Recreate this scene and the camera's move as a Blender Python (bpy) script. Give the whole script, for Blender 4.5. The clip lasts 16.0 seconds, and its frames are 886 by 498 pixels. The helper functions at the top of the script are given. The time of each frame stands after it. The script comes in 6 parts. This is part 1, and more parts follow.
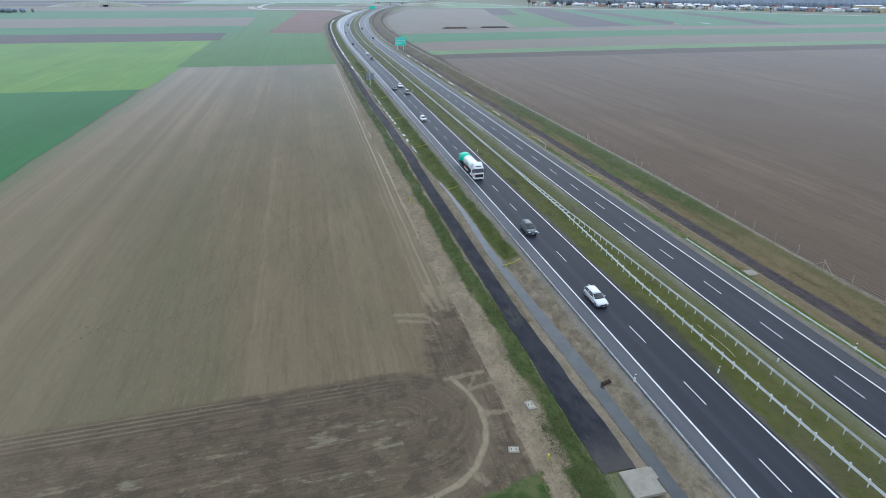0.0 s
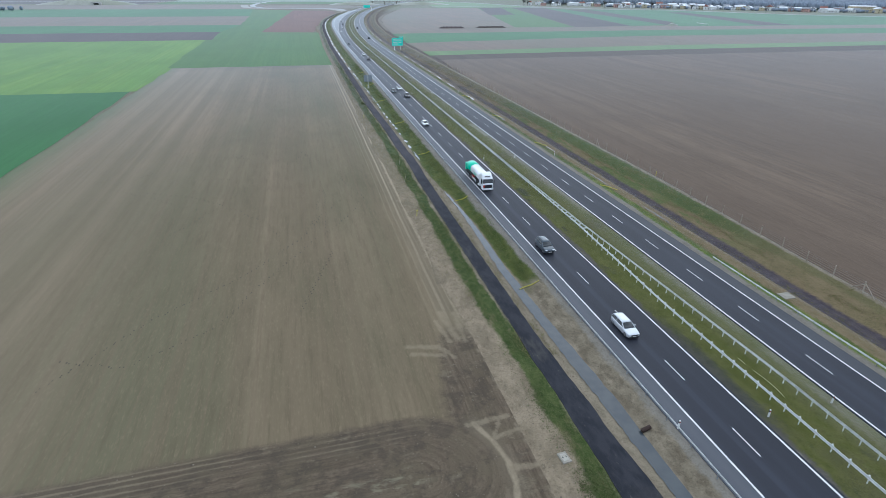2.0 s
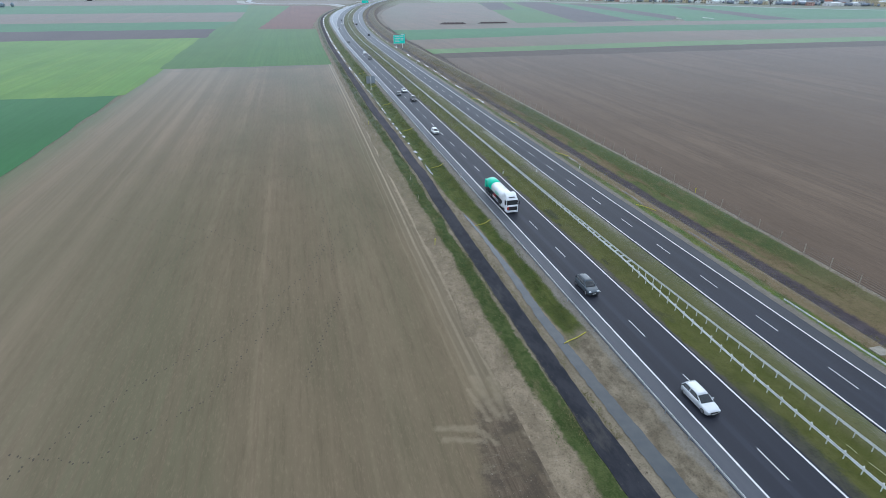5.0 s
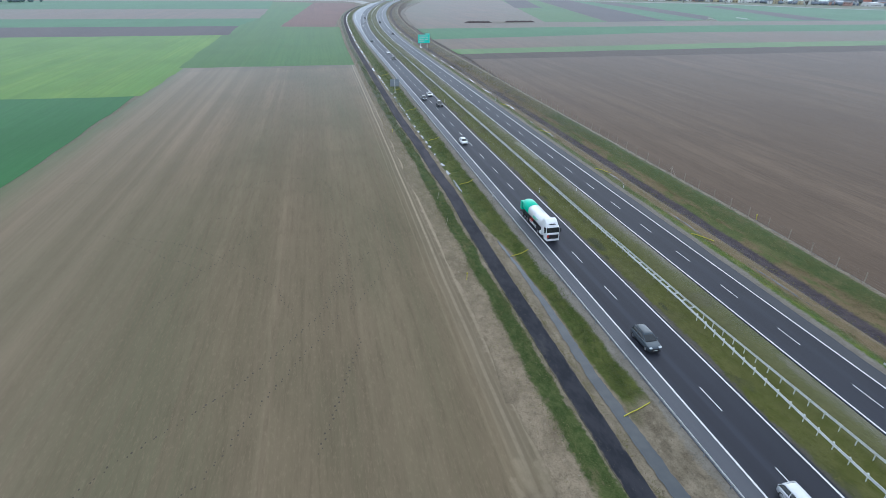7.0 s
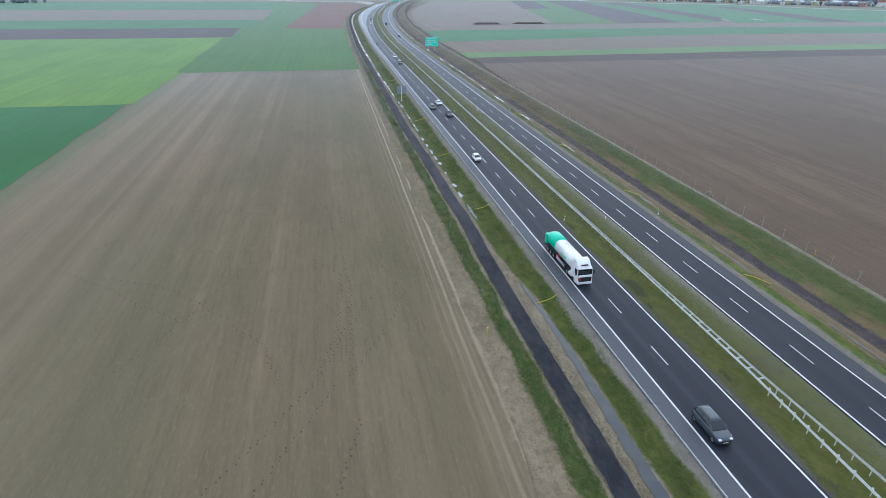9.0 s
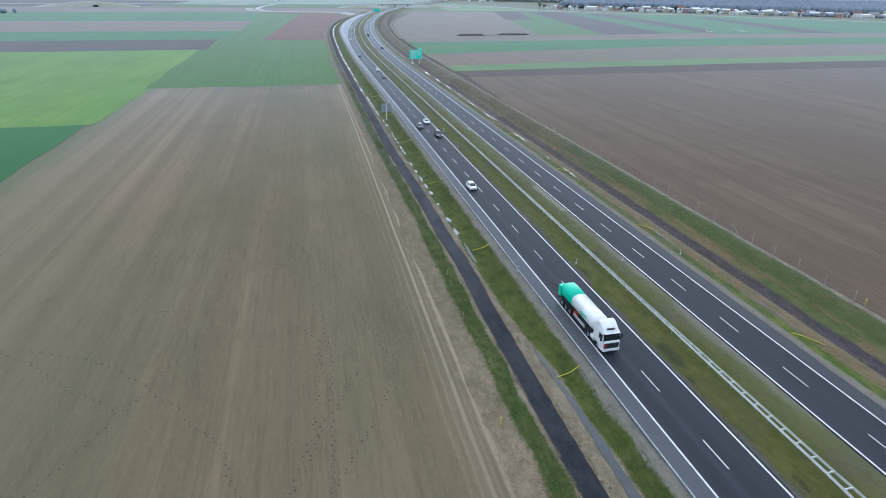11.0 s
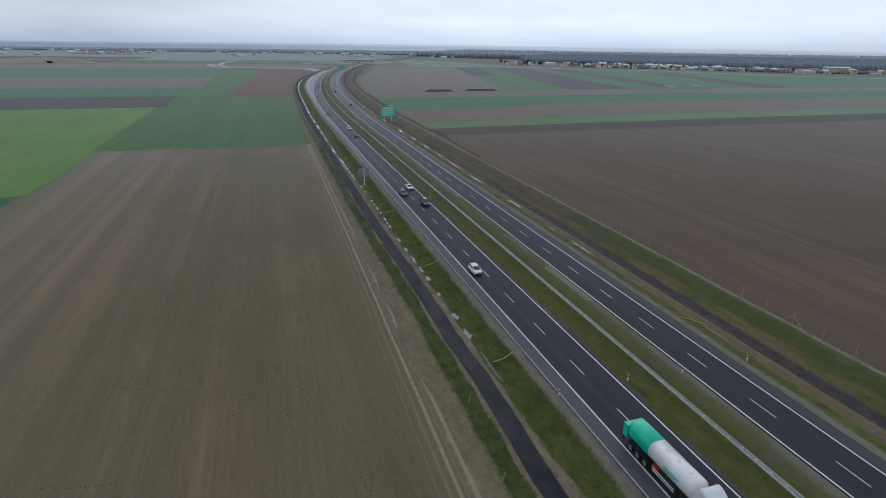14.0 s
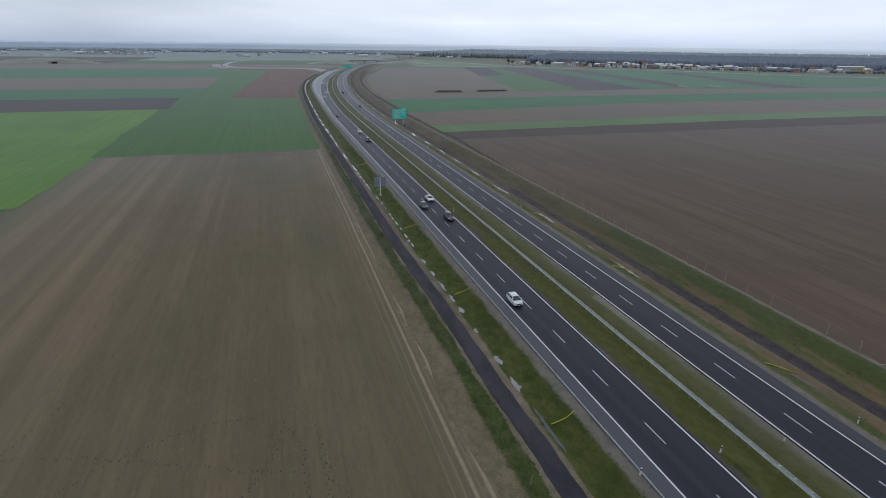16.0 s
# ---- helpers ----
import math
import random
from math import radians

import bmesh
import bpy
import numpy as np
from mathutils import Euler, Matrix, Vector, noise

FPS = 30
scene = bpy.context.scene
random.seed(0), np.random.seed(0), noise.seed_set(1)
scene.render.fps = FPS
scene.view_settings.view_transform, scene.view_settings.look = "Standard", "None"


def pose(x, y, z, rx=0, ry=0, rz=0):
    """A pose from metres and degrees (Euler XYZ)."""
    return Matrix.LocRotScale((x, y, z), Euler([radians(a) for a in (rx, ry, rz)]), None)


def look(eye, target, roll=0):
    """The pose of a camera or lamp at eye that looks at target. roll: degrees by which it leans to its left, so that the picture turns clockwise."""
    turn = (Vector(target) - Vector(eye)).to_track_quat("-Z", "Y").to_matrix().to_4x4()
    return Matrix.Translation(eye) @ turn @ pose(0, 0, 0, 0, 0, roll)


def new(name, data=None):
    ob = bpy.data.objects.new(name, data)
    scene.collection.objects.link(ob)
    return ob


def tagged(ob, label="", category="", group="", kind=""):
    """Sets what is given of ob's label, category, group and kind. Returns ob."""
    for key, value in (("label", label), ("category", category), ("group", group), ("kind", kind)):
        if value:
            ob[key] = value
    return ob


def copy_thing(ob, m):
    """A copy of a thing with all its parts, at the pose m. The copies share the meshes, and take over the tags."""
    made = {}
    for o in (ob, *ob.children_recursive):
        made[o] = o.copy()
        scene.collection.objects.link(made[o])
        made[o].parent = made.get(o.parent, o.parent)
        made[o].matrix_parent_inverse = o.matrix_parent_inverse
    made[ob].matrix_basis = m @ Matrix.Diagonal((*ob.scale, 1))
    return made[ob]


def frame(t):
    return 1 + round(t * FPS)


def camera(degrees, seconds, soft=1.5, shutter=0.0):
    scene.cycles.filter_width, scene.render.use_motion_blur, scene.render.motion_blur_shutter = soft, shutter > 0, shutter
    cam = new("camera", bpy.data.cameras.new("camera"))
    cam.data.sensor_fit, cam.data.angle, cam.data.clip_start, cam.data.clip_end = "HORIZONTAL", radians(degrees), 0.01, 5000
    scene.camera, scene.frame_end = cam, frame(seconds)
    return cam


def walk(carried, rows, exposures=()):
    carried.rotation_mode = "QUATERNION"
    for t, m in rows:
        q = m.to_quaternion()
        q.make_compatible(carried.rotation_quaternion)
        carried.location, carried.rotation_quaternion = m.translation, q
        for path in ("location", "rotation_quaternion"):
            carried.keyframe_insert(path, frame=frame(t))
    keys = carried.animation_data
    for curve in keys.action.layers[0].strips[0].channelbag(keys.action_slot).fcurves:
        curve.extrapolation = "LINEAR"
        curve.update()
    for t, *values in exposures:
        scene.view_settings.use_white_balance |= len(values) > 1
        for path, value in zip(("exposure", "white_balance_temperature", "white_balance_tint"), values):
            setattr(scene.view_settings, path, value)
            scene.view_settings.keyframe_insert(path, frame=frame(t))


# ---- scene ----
cam = camera(77.2, 16.0, 0.65)
PATH = [
    (0, (-0.67, -0.829, 41.401), (-0.249, 0.929, 40.546), 0.3),
    (0.5, (-0.882, 1.181, 41.42), (-0.458, 2.938, 40.564), 0.4),
    (1, (-1.145, 3.174, 41.479), (-0.716, 4.93, 40.622), 0.4),
    (1.5, (-1.456, 5.154, 41.561), (-1.02, 6.908, 40.704), 0.4),
    (2, (-1.784, 7.192, 41.666), (-1.342, 8.944, 40.808), 0.5),
    (2.5, (-2.075, 9.369, 41.762), (-1.63, 11.119, 40.903), 0.4),
    (3, (-2.255, 11.704, 41.829), (-1.808, 13.452, 40.968), 0.4),
    (3.5, (-2.363, 14.325, 41.899), (-1.913, 16.072, 41.035), 0.4),
    (4, (-2.356, 17.044, 41.954), (-1.906, 18.789, 41.087), 0.3),
    (6.5, (-1.713, 32.126, 42.554), (-1.306, 33.875, 41.673), 0.5),
    (7, (-1.523, 35.567, 42.646), (-1.141, 37.321, 41.764), 0.6),
    (7.5, (-1.242, 39.182, 42.711), (-0.871, 40.938, 41.828), 0.5),
    (8, (-0.803, 42.889, 42.734), (-0.479, 44.653, 41.85), 0.5),
    (10.5, (1.148, 62.146, 42.985), (1.586, 63.892, 42.114), 0.7),
    (11, (1.304, 66.117, 42.987), (1.727, 67.876, 42.134), 0.7),
    (11.5, (1.301, 70.136, 42.981), (1.715, 71.908, 42.151), 0.8),
    (12, (1.052, 74.177, 42.961), (1.462, 75.972, 42.18), 0.8),
    (12.5, (0.706, 78.057, 42.942), (1.118, 79.869, 42.203), 0.8),
    (13, (0.321, 81.907, 42.921), (0.754, 83.732, 42.226), 0.9),
    (13.5, (0.071, 85.525, 42.913), (0.529, 87.345, 42.222), 0.8),
    (14, (-0.247, 89.234, 42.922), (0.313, 91.026, 42.232), 0.8),
    (14.5, (-0.631, 92.902, 42.864), (0.039, 94.656, 42.176), 0.6),
    (15, (-1.023, 96.86, 42.837), (-0.34, 98.609, 42.15), 0.5),
    (15.5, (-1.164, 100.605, 42.802), (-0.599, 102.395, 42.113), 0.7),
    (16, (-1.261, 104.514, 42.787), (-0.716, 106.31, 42.096), 0.7),
]
walk(cam, [(t, look(eye, target, roll)) for t, eye, target, roll in PATH], [(t, s, k, q) for t, s, k, q in ((0.0, 0.79, 5620, 5.4), (11.0, 0.82, 5570, 6.2), (11.5, 0.84, 5550, 6.2), (12.0, 0.7, 5660, 7.2), (12.5, 0.5, 5700, 5.0), (13.0, 0.1, 5800, 5.5), (13.5, -0.18, 5950, 8.4), (14.0, -0.24, 5980, 8.8), (16.0, -0.24, 6020, 9.2))])

# ---- light: an overcast late-winter day ----
world = bpy.data.worlds.new("overcast")
scene.world = world
world.use_nodes = True
SUN_EL, SUN_AZ = 42.0, 32.0
wn, wl = world.node_tree.nodes, world.node_tree.links
wn.clear()
w_out = wn.new("ShaderNodeOutputWorld")
w_bg = wn.new("ShaderNodeBackground")
w_sky = wn.new("ShaderNodeTexSky")
w_sky.sky_type, w_sky.sun_disc = "NISHITA", False
w_sky.sun_elevation, w_sky.sun_rotation = radians(SUN_EL), radians(SUN_AZ)
w_sky.air_density, w_sky.dust_density = 1.0, 3.0
w_co = wn.new("ShaderNodeTexCoord")
w_sep = wn.new("ShaderNodeSeparateXYZ")
w_ramp = wn.new("ShaderNodeValToRGB")
w_map = wn.new("ShaderNodeMapping")
w_map.inputs["Scale"].default_value = (2.2, 2.2, 16.0)
w_noise = wn.new("ShaderNodeTexNoise")
w_noise.inputs["Scale"].default_value, w_noise.inputs["Detail"].default_value = 2.0, 5.0
w_nr = wn.new("ShaderNodeValToRGB")
w_mul = wn.new("ShaderNodeMixRGB")
w_mix = wn.new("ShaderNodeMixRGB")
# cloud deck by height over the horizon: bright low strip, greyer above
stops = ((0.0, (0.66, 0.73, 0.86)), (0.014, (0.79, 0.85, 0.97)), (0.035, (0.9, 0.95, 1.04)), (0.085, (0.83, 0.87, 0.95)), (0.3, (0.52, 0.56, 0.62)), (1.0, (0.62, 0.66, 0.72)))
el = w_ramp.color_ramp.elements
while len(el) < len(stops):
    el.new(0.5)
for e, (p, c) in zip(el, stops):
    e.position, e.color = p, (*c, 1)
w_nr.color_ramp.elements[0].position, w_nr.color_ramp.elements[0].color = 0.3, (0.9, 0.91, 0.93, 1)
w_nr.color_ramp.elements[1].position, w_nr.color_ramp.elements[1].color = 0.7, (1.06, 1.055, 1.05, 1)
w_mul.blend_type = "MULTIPLY"
# the deck glows round the hidden sun
w_dot = wn.new("ShaderNodeVectorMath")
w_dot.operation = "DOT_PRODUCT"
w_dot.inputs[1].default_value = (math.sin(radians(SUN_AZ)), math.cos(radians(SUN_AZ)), 0.0)
w_glow = wn.new("ShaderNodeMapRange")
w_glow.inputs["From Min"].default_value, w_glow.inputs["From Max"].default_value = 0.7, 1.0
w_glow.inputs["To Min"].default_value, w_glow.inputs["To Max"].default_value = 0.9, 1.2
w_glow2 = wn.new("ShaderNodeMixRGB")
w_glow2.blend_type = "MULTIPLY"
w_glow2.inputs[0].default_value = 1.0
w_mul.inputs[0].default_value = 1.0
w_mix.inputs[0].default_value = 0.9
w_gain = wn.new("ShaderNodeMixRGB")
w_gain.blend_type = "MULTIPLY"
w_gain.inputs[0].default_value = 1.0
w_gain.inputs[2].default_value = (0.09, 0.09, 0.09, 1)
wl.new(w_co.outputs["Generated"], w_sep.inputs[0])
wl.new(w_sep.outputs["Z"], w_ramp.inputs[0])
wl.new(w_co.outputs["Generated"], w_map.inputs[0])
wl.new(w_map.outputs[0], w_noise.inputs["Vector"])
wl.new(w_noise.outputs["Fac"], w_nr.inputs[0])
wl.new(w_ramp.outputs[0], w_mul.inputs[1])
wl.new(w_nr.outputs[0], w_mul.inputs[2])
wl.new(w_sky.outputs[0], w_gain.inputs[1])
wl.new(w_gain.outputs[0], w_mix.inputs[1])
wl.new(w_co.outputs["Generated"], w_dot.inputs[0])
wl.new(w_dot.outputs["Value"], w_glow.inputs[0])
wl.new(w_mul.outputs[0], w_glow2.inputs[1])
wl.new(w_glow.outputs[0], w_glow2.inputs[2])
wl.new(w_glow2.outputs[0], w_mix.inputs[2])
wl.new(w_mix.outputs[0], w_bg.inputs[0])
w_bg.inputs[1].default_value = 1.0
wl.new(w_bg.outputs[0], w_out.inputs[0])
sun = new("sun", bpy.data.lights.new("sun", "SUN"))
sun.data.energy, sun.data.angle, sun.data.color = 0.5, radians(80), (1.0, 0.98, 0.95)
az, elv = radians(SUN_AZ), radians(SUN_EL)
sun.matrix_world = look((0, 0, 300), (-300 * math.sin(az) * math.cos(elv), -300 * math.cos(az) * math.cos(elv), 300 - 300 * math.sin(elv)))


# ---- materials ----
class Nodes:
    """A small wrapper to write node graphs in few lines."""

    def __init__(self, name):
        self.mat = bpy.data.materials.new(name)
        self.mat.use_nodes = True
        self.t = self.mat.node_tree
        self.bsdf = self.t.nodes["Principled BSDF"]
        geo = self.t.nodes.new("ShaderNodeNewGeometry")
        self.pos = geo.outputs["Position"]
        self.island = geo.outputs["Random Per Island"]
        self.rand = self.t.nodes.new("ShaderNodeObjectInfo").outputs["Random"]

    def put(self, sock, v):
        if isinstance(v, bpy.types.NodeSocket):
            self.t.links.new(v, sock)
        elif isinstance(v, tuple):
            sock.default_value = v if len(v) == len(sock.default_value) else (*v, 1)
        else:
            sock.default_value = v

    def m(self, op, a, b=0.0, c=0.0):
        n = self.t.nodes.new("ShaderNodeMath")
        n.operation = op
        for s, v in zip(n.inputs, (a, b, c)):
            self.put(s, v)
        return n.outputs[0]

    def axis(self):
        n = self.t.nodes.new("ShaderNodeSeparateXYZ")
        self.put(n.inputs[0], self.pos)
        return n.outputs

    def noise(self, scale, detail=4.0, stretch=(1, 1, 1), rough=0.55, turn=0.0):
        mp = self.t.nodes.new("ShaderNodeMapping")
        mp.inputs["Scale"].default_value = stretch
        mp.inputs["Rotation"].default_value = (0, 0, radians(turn))
        self.put(mp.inputs[0], self.pos)
        n = self.t.nodes.new("ShaderNodeTexNoise")
        self.put(n.inputs["Vector"], mp.outputs[0])
        n.inputs["Scale"].default_value, n.inputs["Detail"].default_value, n.inputs["Roughness"].default_value = scale, detail, rough
        return n.outputs["Fac"]

    def bands(self, a, b, scale, detail=3.0, rough=0.6):
        """Noise over two coordinates of one's own."""
        c = self.t.nodes.new("ShaderNodeCombineXYZ")
        self.put(c.inputs[0], a)
        self.put(c.inputs[1], b)
        n = self.t.nodes.new("ShaderNodeTexNoise")
        self.put(n.inputs["Vector"], c.outputs[0])
        n.inputs["Scale"].default_value, n.inputs["Detail"].default_value, n.inputs["Roughness"].default_value = scale, detail, rough
        return n.outputs["Fac"]

    def away(self, x, y, a, b):
        """Distance in plan from the stroke a to b."""
        dx_, dy_ = b[0] - a[0], b[1] - a[1]
        px, py = self.m("SUBTRACT", x, a[0]), self.m("SUBTRACT", y, a[1])
        t = self.m("DIVIDE", self.m("ADD", self.m("MULTIPLY", px, dx_), self.m("MULTIPLY", py, dy_)), dx_ * dx_ + dy_ * dy_)
        t = self.m("MINIMUM", self.m("MAXIMUM", t, 0.0), 1.0)
        ex, ey = self.m("SUBTRACT", px, self.m("MULTIPLY", t, dx_)), self.m("SUBTRACT", py, self.m("MULTIPLY", t, dy_))
        return self.m("SQRT", self.m("ADD", self.m("MULTIPLY", ex, ex), self.m("MULTIPLY", ey, ey)))

    def span(self, v, a, b, lo=0.0, hi=1.0):
        n = self.t.nodes.new("ShaderNodeMapRange")
        n.interpolation_type = "SMOOTHSTEP"
        for k, x in zip(("Value", "From Min", "From Max", "To Min", "To Max"), (v, a, b, lo, hi)):
            self.put(n.inputs[k], x)
        return n.outputs[0]

    def mix(self, f, a, b, kind="MIX"):
        n = self.t.nodes.new("ShaderNodeMixRGB")
        n.blend_type = kind
        for s, v in zip(n.inputs, (f, a, b)):
            self.put(s, v)
        return n.outputs[0]

    def done(self, color, rough=0.9, bump=None, height=0.05, metal=0.0, spec=0.3, sheen=0.0):
        self.put(self.bsdf.inputs["Base Color"], color)
        self.put(self.bsdf.inputs["Roughness"], rough)
        self.put(self.bsdf.inputs["Metallic"], metal)
        self.put(self.bsdf.inputs["Specular IOR Level"], spec)
        # bluish sheen at grazing angles stands in for haze over distant ground
        if sheen:
            self.put(self.bsdf.inputs["Sheen Weight"], sheen)
            self.put(self.bsdf.inputs["Sheen Roughness"], 0.2)
            self.put(self.bsdf.inputs["Sheen Tint"], (0.88, 0.94, 1.0))
        if bump is not None:
            b = self.t.nodes.new("ShaderNodeBump")
            b.inputs["Strength"].default_value, b.inputs["Distance"].default_value = 0.7, height
            self.put(b.inputs["Height"], bump)
            self.t.links.new(b.outputs[0], self.bsdf.inputs["Normal"])
        return self.mat


def plain(name, c1, c2=None, scale=3.0, rough=0.6, metal=0.0, height=0.004, spec=0.4, vary=0.0):
    """A surface of one kind with grain and larger blotches."""
    g = Nodes(name)
    c2 = c2 or tuple(x * 0.7 for x in c1)
    col = g.mix(g.span(g.noise(scale, 5), 0.3, 0.7), c1, c2)
    col = g.mix(g.span(g.noise(scale * 9, 3), 0.35, 0.75, 0, 0.5), col, tuple(x * 0.8 for x in c1))
    if vary:
        col = g.mix(g.m("MULTIPLY", g.rand, vary), col, tuple(x * 0.5 for x in c1))
    return g.done(col, rough, g.noise(scale * 12, 3), height, metal, spec)


def field(name, c1, c2, c3, turn=0.0, row=0.35, streak=0.05, patch=0.012, height=0.06, rough=0.95, rows=0.35, sheen=0.5, over=None):
    """Farmland: drill rows, long streaks and large patches of three tones."""
    g = Nodes(name)
    streaks = g.noise(0.16, 5, (1, streak, 1), 0.65, turn)
    wide = g.noise(patch, 3, (1, 0.2, 1), 0.5, turn)
    fine = g.noise(1.8, 5, (1, 0.08, 1), 0.68, turn)
    lines = g.noise(row * 4, 3, (1, 0.006, 1), 0.6, turn)
    col = g.mix(g.span(streaks, 0.38, 0.62), c1, c2)
    col = g.mix(g.span(wide, 0.38, 0.66), col, c3)
    col = g.mix(g.span(g.noise(0.035, 5, (1, 0.6, 1), 0.6, turn), 0.4, 0.68, 0, 0.5), col, tuple(x * 0.8 for x in c3))
    col = g.mix(g.span(lines, 0.42, 0.66, 0, rows), col, tuple(x * 0.72 for x in c1))
    col = g.mix(g.span(fine, 0.42, 0.74, 0, 0.42), col, tuple(x * 0.62 for x in c2))
    col = g.mix(g.span(g.noise(4.5, 3, (1, 0.25, 1), 0.7, turn), 0.5, 0.74, 0, 0.2), col, tuple(min(1, x * 1.5) for x in c1))
    if over:
        col = over(g, col)
    return g.done(col, rough, g.m("ADD", fine, lines), height, 0.0, 0.15, sheen)


def headland(g, col):
    """Turned soil at the end of the field: furrows, a tractor's turning arc and pale tyre marks."""
    x, y, _ = g.axis()
    rough = g.m("SUBTRACT", g.noise(0.5, 5, (1, 1, 1), 0.7), 0.5)
    right = g.m("GREATER_THAN", x, 5.5)
    px, py = g.m("SUBTRACT", x, 5.5), g.m("MULTIPLY", g.m("SUBTRACT", y, 45.5), 1.13)
    ring = g.m("SUBTRACT", 8.6, g.m("SQRT", g.m("ADD", g.m("MULTIPLY", px, px), g.m("MULTIPLY", py, py))))
    flat = g.m("MULTIPLY", g.m("SUBTRACT", g.m("ADD", 53.1, g.m("MULTIPLY", px, 0.032)), y), 1.13)
    d = g.m("ADD", g.m("MULTIPLY", right, ring), g.m("MULTIPLY", g.m("SUBTRACT", 1.0, right), flat))
    edge = g.m("ADD", d, g.m("MULTIPLY", rough, 1.6))
    zone_a = g.span(edge, -0.9, 0.5)
    xe = g.m("ADD", 10.4, g.m("MULTIPLY", g.m("MAXIMUM", g.m("SUBTRACT", y, 56.0), 0.0), 0.22))
    zone_b = g.m("MULTIPLY", g.span(g.m("ADD", g.m("SUBTRACT", x, xe), g.m("MULTIPLY", rough, 3.5)), -0.8, 0.8), g.span(g.m("ADD", y, g.m("MULTIPLY", rough, 6.0)), 66.0, 72.0, 1.0, 0.0))
    zone_c = g.span(g.m("ADD", y, g.m("MULTIPLY", rough, 4.0)), 41.0, 44.0, 1.0, 0.0)
    zone = g.m("MAXIMUM", g.m("MAXIMUM", zone_a, zone_b), zone_c)
    inner = g.span(d, 2.2, 4.5)
    dw = g.m("ADD", d, g.m("MULTIPLY", rough, g.m("ADD", 0.35, g.m("MULTIPLY", inner, 1.6))))
    along = g.bands(dw, g.m("MULTIPLY", g.m("ADD", x, y), 0.05), 1.5, 5.0, 0.68)
    down = g.bands(x, g.m("MULTIPLY", y, 0.06), 2.2, 4.0, 0.65)
    pick = g.m("MULTIPLY", zone_b, g.m("SUBTRACT", 1.0, zone_a))
    stripe = g.m("ADD", g.m("MULTIPLY", down, pick), g.m("MULTIPLY", along, g.m("SUBTRACT", 1.0, pick)))
    soil = g.mix(g.span(stripe, 0.32, 0.66), (0.088, 0.064, 0.043), (0.16, 0.12, 0.08))
    soil = g.mix(g.span(g.noise(0.25, 5, (1, 1, 1), 0.65), 0.38, 0.62, 0, 0.7), soil, (0.125, 0.098, 0.062))
    soil = g.mix(g.span(g.noise(0.4, 5, (1, 1, 1), 0.7), 0.46, 0.6, 0, 0.7), soil, (0.078, 0.06, 0.043))
    soil = g.mix(g.span(g.noise(0.55, 5, (0.8, 1.2, 1), 0.7), 0.55, 0.68, 0, 0.6), soil, (0.19, 0.152, 0.1))
    soil = g.mix(g.span(g.noise(4.0, 4, (1, 1, 1), 0.75), 0.5, 0.68, 0, 0.45), soil, (0.06, 0.047, 0.035))
    soil = g.mix(g.span(g.noise(7.0, 3, (1, 1, 1), 0.75), 0.6, 0.72, 0, 0.4), soil, (0.24, 0.2, 0.15))
    # furrows pressed dark along the border
    wheel = g.m("MULTIPLY", g.span(d, -0.2, 0.4), g.span(d, 2.6, 4.2, 1.0, 0.0))
    col = g.mix(zone, col, soil)
    rill = g.m("SINE", g.m("ADD", g.m("MULTIPLY", d, 7.6), g.m("MULTIPLY", rough, 2.6)))
    rill = g.m("MULTIPLY", rill, g.span(g.noise(0.22, 4, (0.4, 1, 1), 0.65), 0.35, 0.6, 0.35, 1.0))
    col = g.mix(g.m("MULTIPLY", g.m("MULTIPLY", wheel, g.span(x, 1.0, 8.0, 1.0, 0.25)), g.span(rill, -0.6, 0.1, 0.55, 0.0)), col, (0.085, 0.066, 0.046))
    col = g.mix(g.m("MULTIPLY", g.m("MULTIPLY", wheel, g.span(x, 1.0, 8.0, 1.0, 0.1)), g.span(rill, 0.2, 0.9, 0.0, 0.45)), col, (0.24, 0.195, 0.13))
    # fine rows across the turned soil, with pale chaff lying in places
    comb = g.m("SINE", g.m("ADD", g.m("MULTIPLY", d, 11.0), g.m("MULTIPLY", rough, 7.0)))
    col = g.mix(g.m("MULTIPLY", g.m("MULTIPLY", g.m("MULTIPLY", zone, inner), g.span(x, 0.0, 6.0, 1.0, 0.0)), g.span(comb, 0.1, 0.9, 0.0, 0.24)), col, (0.07, 0.054, 0.038))
    chaff = g.m("MULTIPLY", g.m("MULTIPLY", zone, g.span(d, 6.0, 9.0)), g.span(g.noise(0.3, 5, (0.5, 1.6, 1), 0.7), 0.56, 0.66, 0.0, 0.6))
    col = g.mix(chaff, col, (0.25, 0.22, 0.145))
    # pale dry tyre marks
    dust = g.noise(0.9, 5, (1, 1, 1), 0.7)
    # a trodden way bends round the end of the field
    bends = ((12.8, 51.0), (14.1, 47.8), (14.65, 45.1), (14.5, 42.4), (13.7, 39.9), (11.8, 37.1), (9.7, 35.5), (7.0, 34.6), (2.0, 33.6))
    trod = g.away(x, y, bends[0], bends[1])
    for a, b in zip(bends[1:], bends[2:]):
        trod = g.m("MINIMUM", trod, g.away(x, y, a, b))
    marks = g.span(g.m("ADD", trod, g.m("MULTIPLY", rough, 0.5)), 0.12, 0.46, 0.7, 0.0)
    bed = g.m("MULTIPLY", g.span(g.m("ADD", trod, g.m("MULTIPLY", rough, 1.6)), 0.5, 1.6, 0.35, 0.0), g.span(x, 4.0, 9.0))
    col = g.mix(bed, col, (0.2, 0.16, 0.108))
